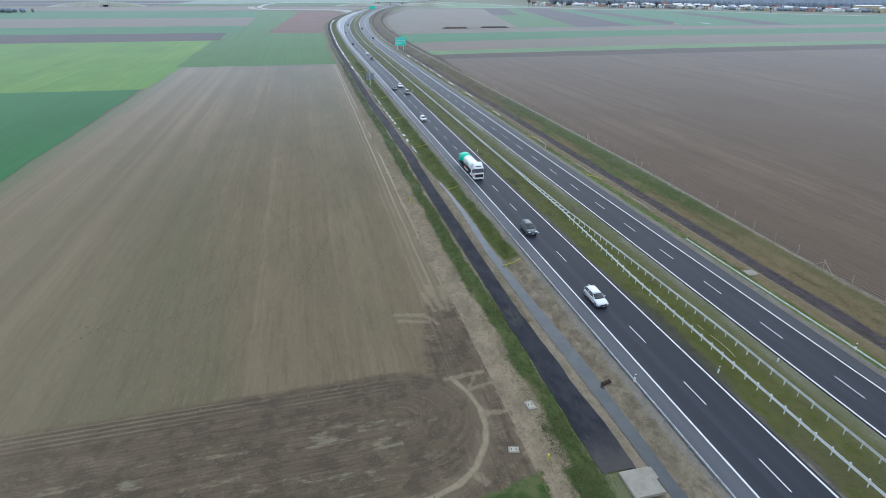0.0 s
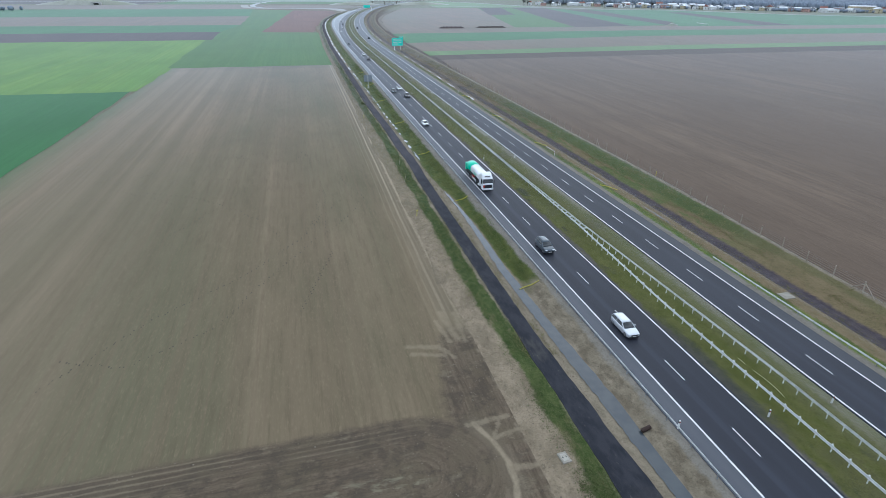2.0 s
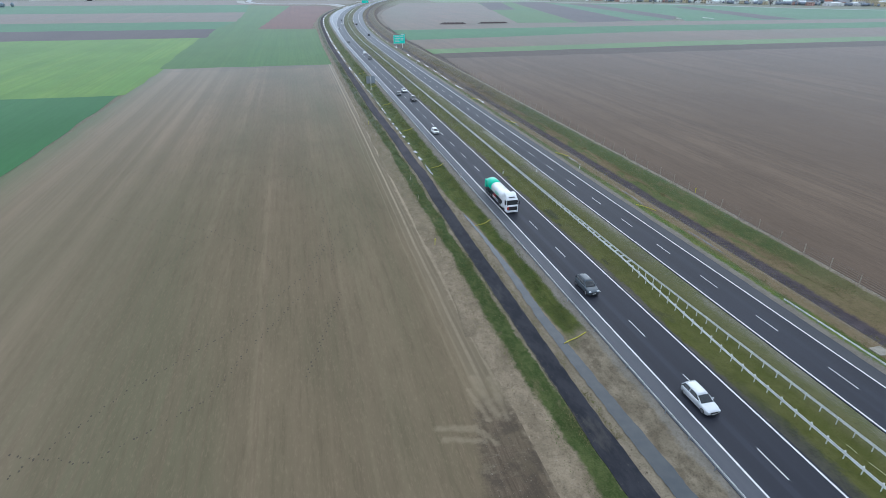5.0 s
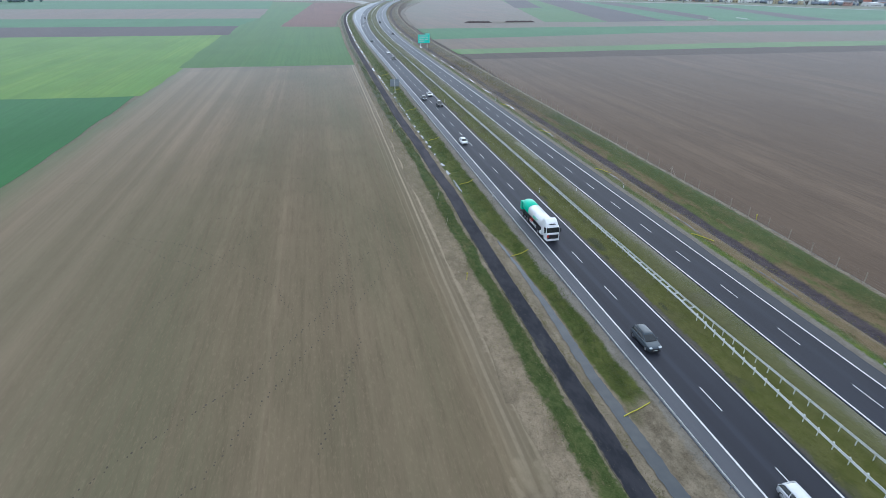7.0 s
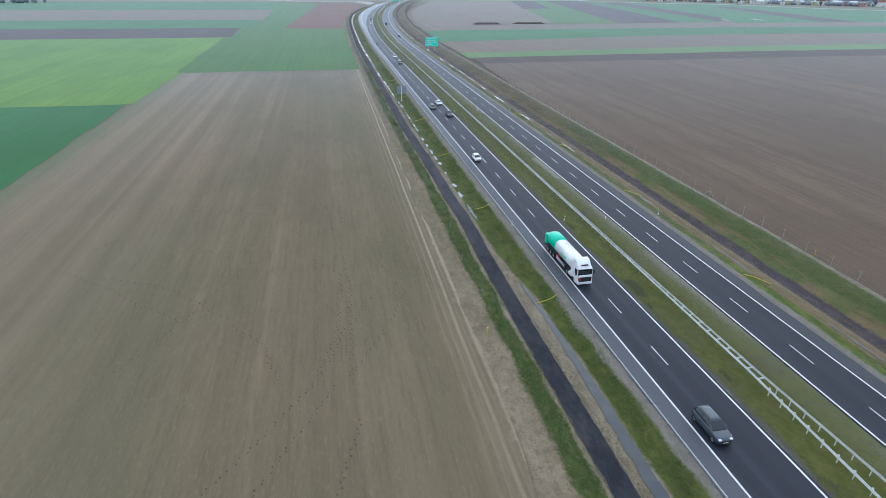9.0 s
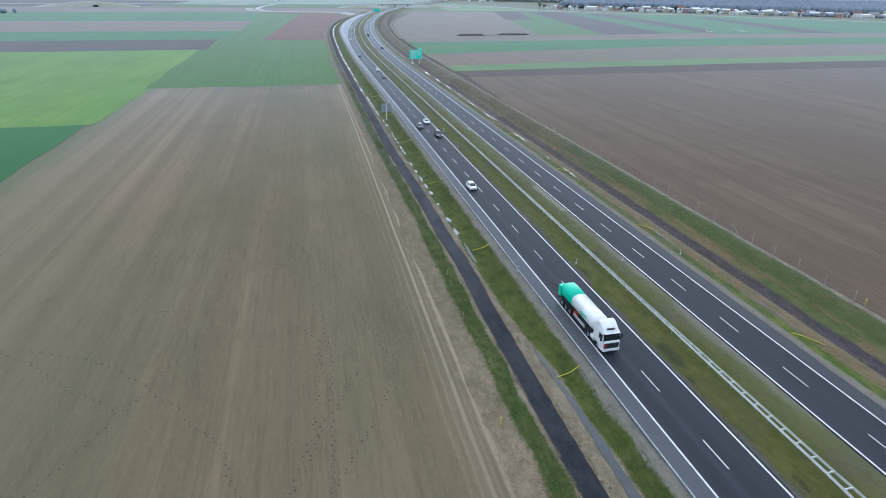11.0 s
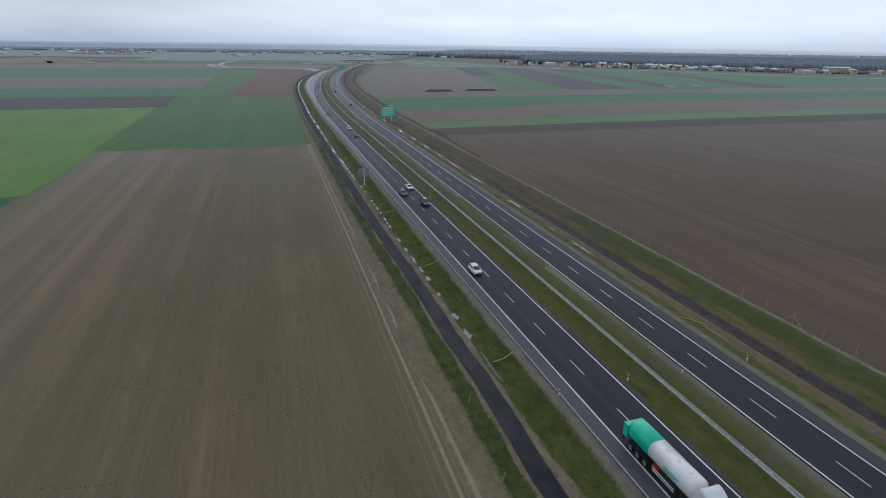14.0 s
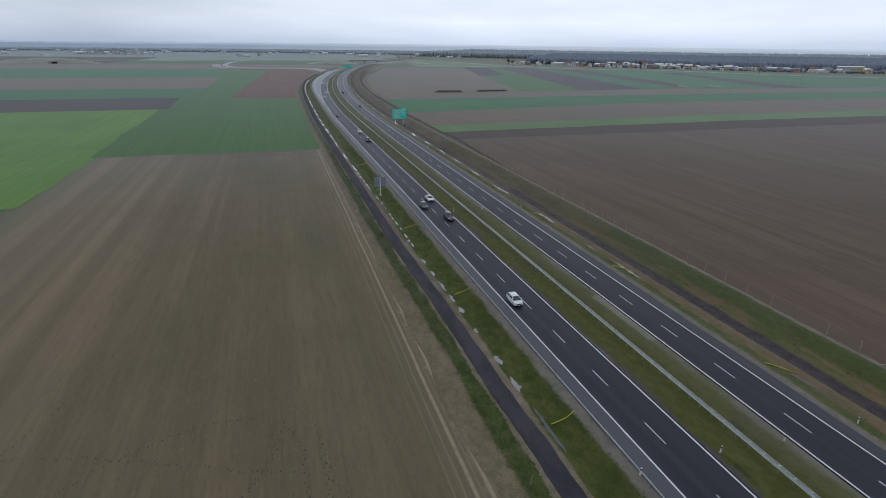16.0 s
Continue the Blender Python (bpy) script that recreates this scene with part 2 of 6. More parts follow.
    for a, b, w in (((12.2, 50.9), (16.6, 51.2), 0.3), ((14.0, 48.3), (17.2, 49.1), 0.26), ((15.0, 44.2), (17.8, 44.0), 0.26), ((14.4, 48.6), (15.6, 50.8), 0.24), ((11.5, 36.8), (12.2, 35.1), 0.3), ((8.6, 66.3), (12.4, 65.4), 0.34), ((12.4, 65.4), (13.9, 62.9), 0.28), ((9.0, 64.6), (12.8, 63.4), 0.3), ((14.6, 73.5), (15.4, 66.6), 0.4), ((16.5, 73.0), (16.2, 66.0), 0.34), ((13.4, 71.5), (14.2, 66.2), 0.26)):
        off = g.m("ADD", g.away(x, y, a, b), g.m("MULTIPLY", rough, 1.5))
        marks = g.m("MAXIMUM", marks, g.span(off, w * 0.2, w * 2.0, 0.4, 0.0))
    # wheel lines that run along the whole edge of the field
    way = g.m("SUBTRACT", x, g.m("ADD", 14.95, g.m("MULTIPLY", g.m("MINIMUM", y, 290.0), 0.0035)))
    way = g.m("ADD", way, g.m("MULTIPLY", g.m("SUBTRACT", g.noise(0.05, 2), 0.5), 0.5))
    begin = g.span(y, 66.0, 76.0)
    for at, w, k in ((0.0, 0.22, 1.0), (1.65, 0.22, 1.0), (0.75, 0.1, 0.3), (-1.1, 0.14, 0.35), (-2.2, 0.12, 0.25)):
        line = g.span(g.m("ABSOLUTE", g.m("SUBTRACT", way, at)), w * 0.5, w * 1.5, k, 0.0)
        marks = g.m("MAXIMUM", marks, g.m("MULTIPLY", line, g.m("MULTIPLY", begin, g.span(y, 90.0, 150.0, 0.45, 1.0))))
    corner = g.m("SUBTRACT", g.m("ADD", 35.2, g.m("MULTIPLY", g.m("SUBTRACT", x, 17.0), 0.28)), y)
    turf = g.m("MULTIPLY", g.span(g.m("ADD", corner, g.m("MULTIPLY", rough, 2.5)), -0.3, 0.5), g.span(g.m("ADD", x, g.m("MULTIPLY", rough, 5.0)), 6.0, 10.0))
    col = g.mix(turf, col, g.mix(g.span(g.noise(0.7, 5), 0.35, 0.65), (0.042, 0.072, 0.018), (0.1, 0.112, 0.042)))
    # turned darker soil at the far head of the field
    head = g.m("ADD", y, g.m("MULTIPLY", g.m("SUBTRACT", g.noise(0.06, 4, (1, 1.5, 1), 0.65), 0.5), 30.0))
    col = g.mix(g.m("MULTIPLY", g.span(head, 338.0, 349.0), g.span(g.noise(0.09, 4, (0.5, 2, 1), 0.65), 0.35, 0.6, 0.15, 0.8)), col, (0.12, 0.097, 0.066))
    worn = g.m("MULTIPLY", g.m("MULTIPLY", g.span(way, -2.2, 0.2), g.span(way, 1.8, 3.4, 1.0, 0.0)), g.m("MULTIPLY", begin, 0.3))
    col = g.mix(worn, col, (0.2, 0.163, 0.115))
    # paler, warmer soil in the west of the field
    col = g.mix(g.span(x, -58.0, -16.0, 0.45, 0.0), col, g.mix(g.span(g.noise(0.16, 5, (1, 0.01, 1), 0.65), 0.38, 0.62), (0.31, 0.24, 0.165), (0.225, 0.178, 0.118)))
    # self-sown green along the wheat
    fringe = g.m("ADD", x, g.m("MULTIPLY", g.m("SUBTRACT", g.noise(0.12, 4, (1, 0.3, 1), 0.65), 0.5), 9.0))
    col = g.mix(g.span(fringe, -74.0, -63.0, 0.75, 0.0), col, (0.105, 0.14, 0.066))
    # sand spills from the strip beside the field over its edge
    brink = g.m("SUBTRACT", g.m("ADD", x, g.m("MULTIPLY", rough, 3.0)), g.span(y, 58.0, 86.0, 0.7, 0.0))
    spill = g.mix(g.span(g.noise(1.3, 5, (1, 0.7, 1), 0.72), 0.45, 0.6), (0.29, 0.23, 0.158), (0.185, 0.143, 0.095))
    col = g.mix(g.m("MULTIPLY", g.span(brink, 16.2, 17.5), g.m("SUBTRACT", 1.0, turf)), col, spill)
    return g.mix(g.m("MULTIPLY", marks, g.span(dust, 0.3, 0.6, 0.55, 1.0)), col, (0.345, 0.278, 0.185))


def fence_rows(g, col):
    """Rows turned along the fence at the border of the harrowed field."""
    x, y, _ = g.axis()
    rough = g.m("SUBTRACT", g.noise(0.6, 5, (1, 0.4, 1), 0.7), 0.5)
    d = g.m("SUBTRACT", x, g.m("ADD", 78.5, g.span(y, 45.0, 134.0, 0.0, 2.3)))
    zone = g.m("MULTIPLY", g.m("MULTIPLY", g.span(d, 0.4, 1.0), g.span(y, 74.0, 104.0, 1.0, 0.15)), g.span(g.m("ADD", d, g.m("MULTIPLY", rough, 3.0)), 3.6, 5.6, 1.0, 0.0))
    rows = g.m("SINE", g.m("ADD", g.m("MULTIPLY", d, 8.6), g.m("MULTIPLY", rough, 3.0)))
    col = g.mix(g.m("MULTIPLY", zone, g.span(rows, -0.1, 0.8, 0.0, 0.55)), col, (0.062, 0.046, 0.036))
    return g.mix(g.m("MULTIPLY", zone, g.span(rows, -0.9, -0.3, 0.35, 0.0)), col, (0.2, 0.152, 0.108))


BEND_K, BEND_Y, BEND_END = 1.64e-4, 429.0, 1565.0


def ground_material():
    """Verges, banks, gravel and soil in bands along the motorway, with ragged borders."""
    g = Nodes("verges")
    x, y, _ = g.axis()
    d = g.m("MAXIMUM", g.m("SUBTRACT", g.m("MINIMUM", y, BEND_END), BEND_Y), 0.0)
    u = g.m("SUBTRACT", x, g.m("MULTIPLY", g.m("MULTIPLY", d, d), BEND_K))
    aux = g.m("SUBTRACT", g.span(y, 500.0, 830.0, 0.0, 8.0), g.span(y, 900.0, 1100.0, 0.0, 4.0))
    u = g.m("ADD", u, g.m("MULTIPLY", g.m("LESS_THAN", g.m("ADD", u, aux), 36.0), aux))
    # the track and its verges drift a little west farther on
    u = g.m("ADD", u, g.m("MULTIPLY", g.m("LESS_THAN", u, 27.6), g.span(y, 175.0, 235.0, 0.0, 0.8)))
    wob = g.m("SUBTRACT", g.noise(0.22, 5, (1, 0.5, 1), 0.65), 0.5)
    u = g.m("ADD", u, g.m("MULTIPLY", wob, g.span(u, 58.0, 64.0, 2.2, 1.2)))
    u = g.m("ADD", u, g.m("MULTIPLY", g.m("SUBTRACT", g.noise(2.0, 4), 0.5), 0.9))
    big, mid, fine = g.noise(0.05, 4), g.noise(0.6, 5, (1, 0.6, 1), 0.65), g.noise(5.0, 4)
    mead = g.mix(g.span(mid, 0.3, 0.7), (0.16, 0.18, 0.1), (0.21, 0.195, 0.14))
    grass = g.mix(g.span(mid, 0.35, 0.68), (0.06, 0.1, 0.024), (0.115, 0.135, 0.045))
    grass = g.mix(g.span(big, 0.45, 0.68, 0, 0.7), grass, (0.15, 0.145, 0.06))
    median = g.mix(g.span(mid, 0.35, 0.7), (0.086, 0.092, 0.02), (0.122, 0.12, 0.038))
    median = g.mix(g.span(big, 0.52, 0.66, 0, 0.6), median, (0.1, 0.092, 0.05))
    median = g.mix(g.span(g.noise(0.13, 5, (1, 0.5, 1), 0.7), 0.6, 0.7, 0, 0.6), median, (0.06, 0.062, 0.035))
    sand = g.mix(g.span(mid, 0.3, 0.7), (0.31, 0.245, 0.165), (0.205, 0.16, 0.105))
    dirt = g.mix(g.span(mid, 0.3, 0.7), (0.285, 0.235, 0.165), (0.19, 0.155, 0.105))
    dry = g.mix(g.span(mid, 0.3, 0.7), (0.21, 0.172, 0.11), (0.15, 0.132, 0.07))
    gravel = g.mix(g.span(mid, 0.3, 0.7), (0.25, 0.222, 0.182), (0.195, 0.172, 0.14))
    bare = g.span(g.m("ADD", y, g.m("MULTIPLY", wob, 10.0)), 76.0, 80.0, 1.0, 0.0)
    # the sandy strip keeps its pinkish tan, crumbled darker in places
    crumb = g.noise(1.3, 5, (1, 0.7, 1), 0.72)
    strip = g.mix(g.span(y, 90.0, 150.0, 0.0, 0.55), sand, dry)
    strip = g.mix(g.span(crumb, 0.53, 0.63, 0, 0.55), strip, (0.15, 0.113, 0.073))
    strip = g.mix(g.span(g.noise(3.4, 4, (1, 0.8, 1), 0.7), 0.58, 0.68, 0, 0.5), strip, (0.4, 0.33, 0.245))
    col = g.mix(g.span(u, 16.2, 17.4), (0.17, 0.135, 0.088), strip)

    def band(color, at, soft=0.35):
        lo, hi = (g.m("SUBTRACT", at, soft), g.m("ADD", at, soft)) if isinstance(at, bpy.types.NodeSocket) else (at - soft, at + soft)
        return g.mix(g.span(u, lo, hi), col, color)

    lush = g.mix(g.span(g.noise(1.0, 5, (1, 0.6, 1), 0.7), 0.35, 0.65), (0.042, 0.066, 0.016), (0.09, 0.108, 0.034))
    lush = g.mix(g.span(g.noise(0.35, 4, (1, 0.4, 1), 0.7), 0.55, 0.68, 0, 0.75), lush, g.mix(g.span(mid, 0.35, 0.65), (0.15, 0.135, 0.055), (0.2, 0.16, 0.095)))
    col = band(lush, g.span(y, 55.0, 75.0, 21.0, 20.3))
    turf = g.m("MULTIPLY", g.span(g.m("ADD", y, g.m("MULTIPLY", wob, 5.0)), 34.6, 35.6, 1.0, 0.0), g.m("MAXIMUM", g.span(u, 17.6, 18.0, 1.0, 0.0), g.span(u, 19.6, 20.2)))
    col = g.mix(g.m("MULTIPLY", turf, g.span(u, 24.2, 24.8, 1.0, 0.0)), col, lush)
    col = band(g.mix(g.span(y, 62.0, 80.0, 0.6, 0.0), dirt, grass), g.span(y, 60.0, 90.0, 23.1, 22.7), 0.2)
    col = band(dirt, 25.6, 0.2)
    # the grass of the bank begins farther on and then widens
    bank = g.mix(g.span(mid, 0.32, 0.66), (0.054, 0.076, 0.015), (0.108, 0.118, 0.031))
    bank = g.mix(g.span(g.noise(0.16, 5, (1, 0.5, 1), 0.7), 0.5, 0.66, 0, 0.65), bank, (0.045, 0.07, 0.016))
    bank = g.mix(g.span(g.noise(0.5, 4, (1, 0.5, 1), 0.7), 0.58, 0.7, 0, 0.6), bank, (0.16, 0.145, 0.06))
    scree = g.mix(g.span(g.noise(0.8, 5, (1, 0.6, 1), 0.7), 0.42, 0.62, 0, 0.75), dirt, (0.135, 0.108, 0.072))
    col = band(g.mix(bare, bank, scree), g.span(y, 112.0, 138.0, 29.1, 27.1), 0.3)
    col = band(gravel, g.span(y, 82.0, 100.0, 31.9, 31.45))
    col = g.mix(g.span(u, 42.4, 43.0), col, g.mix(0.7, gravel, (0.06, 0.056, 0.046)))
    col = g.mix(g.span(g.m("ADD", u, g.m("MULTIPLY", g.m("SUBTRACT", g.noise(0.12, 4, (1, 0.6, 1), 0.7), 0.5), 3.6)), 43.1, 43.7), col, median)
    # bare dark soil beside the inner line, widest at the near end, with a few dark patches
    loose = g.m("ADD", u, g.m("MULTIPLY", g.m("SUBTRACT", g.noise(0.5, 5, (1, 0.5, 1), 0.7), 0.5), 2.6))
    wide = g.m("MULTIPLY", g.span(y, 38.0, 46.0), g.span(y, 54.0, 72.0, 1.0, 0.0))
    earth = g.mix(g.span(mid, 0.35, 0.65), (0.05, 0.05, 0.04), (0.082, 0.078, 0.058))
    col = g.mix(g.m("MULTIPLY", g.m("MULTIPLY", wide, g.span(u, 42.3, 42.8)), g.span(loose, 44.0, 45.2, 0.85, 0.0)), col, earth)
    for cx, cy, r in ((44.5, 117.2, 2.2), (43.8, 112.3, 0.8), (44.6, 96.0, 0.9), (44.0, 141.0, 1.0)):
        spot = g.m("ADD", g.away(x, y, (cx, cy - r * 0.8), (cx, cy + r * 0.8)), g.m("MULTIPLY", wob, 1.6))
        col = g.mix(g.m("MULTIPLY", g.span(spot, r * 0.2, r * 0.7, 0.75, 0.0), g.span(u, 42.0, 43.0)), col, (0.045, 0.048, 0.03))
    col = band(g.mix(0.16, median, gravel), 49.6, 0.9)
    col = band(g.mix(g.span(g.noise(0.07, 4, (1, 0.4, 1), 0.65), 0.42, 0.6, 0.1, 0.7), median, gravel), 52.1, 0.7)
    chip = g.m("ADD", g.away(x, y, (52.7, 169.0), (52.4, 184.0)), g.m("MULTIPLY", wob, 2.6))
    col = g.mix(g.m("MULTIPLY", g.span(chip, 0.5, 1.3, 0.9, 0.0), g.span(u, 50.0, 50.6)), col, (0.235, 0.225, 0.165))
    col = band(gravel, 58.0)
    herb = g.mix(g.span(mid, 0.35, 0.65), (0.06, 0.105, 0.016), (0.15, 0.17, 0.028))
    worn = g.m("MAXIMUM", g.span(g.noise(0.25, 4, (1, 0.3, 1), 0.7), 0.5, 0.64, 0, 0.8), g.span(y, 108.0, 150.0, 0.0, 0.85))
    col = band(g.mix(worn, herb, g.mix(0.35, grass, (0.15, 0.12, 0.06))), 63.6, 0.35)
    straw = g.mix(g.span(mid, 0.3, 0.7), (0.21, 0.152, 0.085), (0.158, 0.122, 0.062))
    col = band(straw, 65.9, 0.35)
    soil = g.mix(g.span(mid, 0.35, 0.65), (0.06, 0.048, 0.054), (0.092, 0.074, 0.076))
    col = band(soil, 69.4, 0.3)
    hay = g.m("MAXIMUM", g.span(y, 74.0, 98.0, 0.9, 0.2), g.span(y, 200.0, 250.0, 0.0, 0.9))
    col = band(g.mix(g.m("MAXIMUM", hay, g.span(g.noise(0.3, 4, (1, 0.3, 1), 0.7), 0.42, 0.6)), grass, straw), 72.35, 0.35)
    olive = g.mix(g.span(mid, 0.3, 0.7), (0.046, 0.085, 0.021), (0.088, 0.106, 0.034))
    olive = g.mix(g.span(g.noise(0.35, 5, (1, 0.5, 1), 0.7), 0.52, 0.66, 0, 0.6), olive, (0.145, 0.128, 0.062))
    col = band(g.mix(hay, olive, g.mix(0.3, straw, olive)), g.span(y, 74.0, 100.0, 76.4, 75.0), 0.7)
    col = band(g.mix(g.span(mid, 0.35, 0.65), (0.26, 0.213, 0.15), (0.19, 0.155, 0.105)), g.span(y, 45.0, 134.0, 78.0, 79.8), 0.25)
    col = band((0.115, 0.086, 0.064), g.span(y, 45.0, 134.0, 78.9, 80.7), 0.22)
    col = g.mix(g.span(g.m("ABSOLUTE", g.m("SUBTRACT", x, 45.0)), 80.0, 160.0), col, mead)
    # farther on the verges are half bare, raw earth between the tufts
    raw = g.m("MULTIPLY", g.span(y, 150.0, 270.0), g.span(g.noise(0.3, 5, (1, 0.35, 1), 0.7), 0.38, 0.6, 0.2, 0.75))
    side = g.m("MAXIMUM", g.m("MULTIPLY", g.span(u, 65.8, 66.8), g.span(u, 78.6, 80.0, 1.0, 0.0)), g.m("MULTIPLY", g.m("MULTIPLY", g.span(u, 17.5, 20.5), g.span(u, 27.0, 28.0, 1.0, 0.0)), 0.6))
    col = g.mix(g.m("MULTIPLY", raw, side), col, g.mix(g.span(big, 0.4, 0.6), (0.15, 0.122, 0.092), (0.09, 0.076, 0.068)))
    col = g.mix(g.span(fine, 0.45, 0.75, 0, 0.45), col, g.mix(1.0, col, (0.45, 0.45, 0.45), "MULTIPLY"))
    col = g.mix(g.span(g.noise(1.7, 4, (1, 0.8, 1), 0.7), 0.5, 0.66, 0, 0.28), col, g.mix(1.0, col, (0.5, 0.5, 0.5), "MULTIPLY"))
    return g.done(col, 0.95, g.m("ADD", mid, fine), 0.12, 0.0, 0.15, 0.24)


def asphalt(name, c1, c2, wear, sheen=0.34):
    """Asphalt with grain, long tyre-worn streaks and faint patches."""
    g = Nodes(name)
    col = g.mix(g.span(g.noise(0.5, 4, (1, 0.012, 1)), 0.35, 0.68, 0, wear), c1, c2)
    col = g.mix(g.span(g.noise(0.06, 3), 0.4, 0.7, 0, 0.4), col, c2)
    x, y, _ = g.axis()
    lane_x = g.m("ADD", g.m("ABSOLUTE", g.m("SUBTRACT", x, 36.9)), g.m("MULTIPLY", g.m("SUBTRACT", g.noise(0.4, 3, (1, 0.03, 1)), 0.5), 0.8))
    col = g.mix(g.span(lane_x, 0.35, 0.95, 0.5, 0.0), col, tuple(v * 0.72 for v in c1))
    pale = g.m("ADD", g.m("ABSOLUTE", g.m("SUBTRACT", x, 38.0)), g.m("MULTIPLY", g.m("SUBTRACT", g.noise(0.4, 3, (1, 0.03, 1)), 0.5), 0.6))
    col = g.mix(g.span(pale, 0.2, 0.5, 0.4, 0.0), col, tuple(v * 1.35 for v in c2))
    grit = g.noise(30, 2)
    col = g.mix(g.span(grit, 0.4, 0.75, 0, 0.35), col, tuple(x * 1.5 for x in c2))
    return g.done(col, 0.66, grit, 0.004, 0.0, 0.3, sheen)


def paintwork(name, c, rough=0.25, metal=0.0):
    g = Nodes(name)
    col = g.mix(g.span(g.noise(1.2, 3), 0.35, 0.7, 0, 0.3), c, tuple(x * 0.75 for x in c))
    g.bsdf.inputs["Coat Weight"].default_value = 0.6
    return g.done(col, rough, None, 0, metal, 0.5)


def water_material():
    g = Nodes("ditch_water")
    col = g.mix(g.span(g.noise(0.5, 4), 0.3, 0.7), (0.036, 0.046, 0.056), (0.055, 0.064, 0.07))
    col = g.mix(g.span(g.noise(0.16, 4), 0.55, 0.75, 0, 0.5), col, (0.08, 0.075, 0.062))
    return g.done(col, 0.12, g.noise(2.0, 3), 0.004, 0.0, 0.4)


def track_material():
    """Old dark asphalt, mottled damp, with dust blown over it in places."""
    g = Nodes("service_track")
    col = g.mix(g.span(g.noise(0.7, 5, (1, 0.4, 1), 0.65), 0.35, 0.65), (0.019, 0.02, 0.026), (0.036, 0.036, 0.043))
    col = g.mix(g.span(g.noise(0.3, 5, (1, 0.35, 1), 0.7), 0.58, 0.72, 0, 0.55), col, (0.085, 0.078, 0.07))
    col = g.mix(g.span(g.noise(2.6, 4, (1, 0.6, 1), 0.7), 0.62, 0.74, 0, 0.5), col, (0.11, 0.1, 0.088))
    x, y, _ = g.axis()
    mud = g.mix(g.span(g.noise(0.5, 5, (1, 0.3, 1)), 0.35, 0.65), (0.078, 0.07, 0.078), (0.046, 0.043, 0.052))
    col = g.mix(g.span(g.m("ADD", y, g.m("MULTIPLY", g.noise(0.1, 4), 90.0)), 150.0, 230.0, 0, 0.85), col, mud)
    dusty = g.m("ADD", y, g.m("MULTIPLY", g.noise(0.6, 5, (1, 0.7, 1), 0.7), 9.0))
    col = g.mix(g.span(dusty, 36.5, 44.5, 0.6, 0.0), col, (0.105, 0.092, 0.08))
    edge = g.m("ADD", g.m("ABSOLUTE", g.m("SUBTRACT", x, 24.5)), g.m("MULTIPLY", g.noise(0.9, 5, (1, 0.6, 1), 0.7), 0.9))
    col = g.mix(g.m("MULTIPLY", g.span(edge, 1.55, 1.85, 0.0, 0.8), g.m("MULTIPLY", g.span(y, 60.0, 70.0), g.span(y, 120.0, 140.0, 1.0, 0.0))), col, (0.17, 0.14, 0.1))
    return g.done(col, 0.85, g.noise(8, 4), 0.02, 0.0, 0.2)


M_GROUND = ground_material()
M_ROAD = asphalt("road_asphalt", (0.0142, 0.0155, 0.023), (0.026, 0.0278, 0.04), 0.95, 0.33)
M_SHOULDER = asphalt("shoulder_asphalt", (0.068, 0.07, 0.082), (0.105, 0.107, 0.12), 0.7, 0.68)
M_SLIP = asphalt("slip_lane_asphalt", (0.13, 0.135, 0.145), (0.18, 0.184, 0.192), 0.7, 0.5)
M_SHOULDER_E = asphalt("shoulder_east", (0.038, 0.04, 0.048), (0.06, 0.061, 0.068), 0.7)
M_TRACK = track_material()
M_LINE = plain("marking_paint", (0.78, 0.78, 0.77), (0.62, 0.62, 0.61), 2.0, 0.6)
M_ZINC = plain("galvanised_steel", (0.8, 0.81, 0.79), (0.7, 0.71, 0.69), 1.5, 0.5, 0.05)
M_POST = plain("dark_post", (0.28, 0.29, 0.3), (0.2, 0.21, 0.21), 1.5, 0.6, 0.1)
M_WATER = water_material()
# for farther puddles: the sky's reflection is put into a pale base colour
M_PUDDLE = plain("sky_pale_puddle", (0.24, 0.25, 0.26), (0.18, 0.19, 0.195), 0.9, 0.1, 0.0, 0.002, 0.6)
M_YELLOW = plain("yellow_plastic", (0.62, 0.56, 0.05), (0.48, 0.42, 0.04), 3.0, 0.45)
M_DRAINPALE = plain("pale_pipe", (0.5, 0.47, 0.25), (0.4, 0.37, 0.2), 3.0, 0.5)
M_WHITE = plain("white_plastic", (0.8, 0.8, 0.78), (0.68, 0.68, 0.66), 3.0, 0.5)
M_BLACK = plain("black_plastic", (0.02, 0.02, 0.022), (0.035, 0.035, 0.035), 3.0, 0.55)
M_REFL = plain("red_reflector", (0.45, 0.03, 0.02), (0.3, 0.02, 0.02), 4.0, 0.3)
M_CONC = plain("concrete", (0.36, 0.325, 0.265), (0.27, 0.245, 0.2), 1.2, 0.9)
M_SIGNBACK = plain("sign_back", (0.34, 0.37, 0.4), (0.28, 0.31, 0.34), 0.8, 0.5, 0.3)
M_GREENSIGN = plain("green_sign_face", (0.07, 0.86, 0.66), (0.06, 0.78, 0.6), 0.6, 0.45)
M_WOOD = plain("fence_wood", (0.44, 0.375, 0.3), (0.34, 0.285, 0.225), 2.0, 0.9)
M_WIRE = plain("fence_wire", (0.3, 0.28, 0.26), (0.24, 0.225, 0.205), 2.0, 0.5, 0.2)
M_GLASS = plain("dark_glass", (0.015, 0.018, 0.02), (0.02, 0.024, 0.028), 1.0, 0.08, 0.0, 0.0, 0.7)
M_RUBBER = plain("tyre_rubber", (0.018, 0.018, 0.018), (0.028, 0.027, 0.026), 3.0, 0.85)
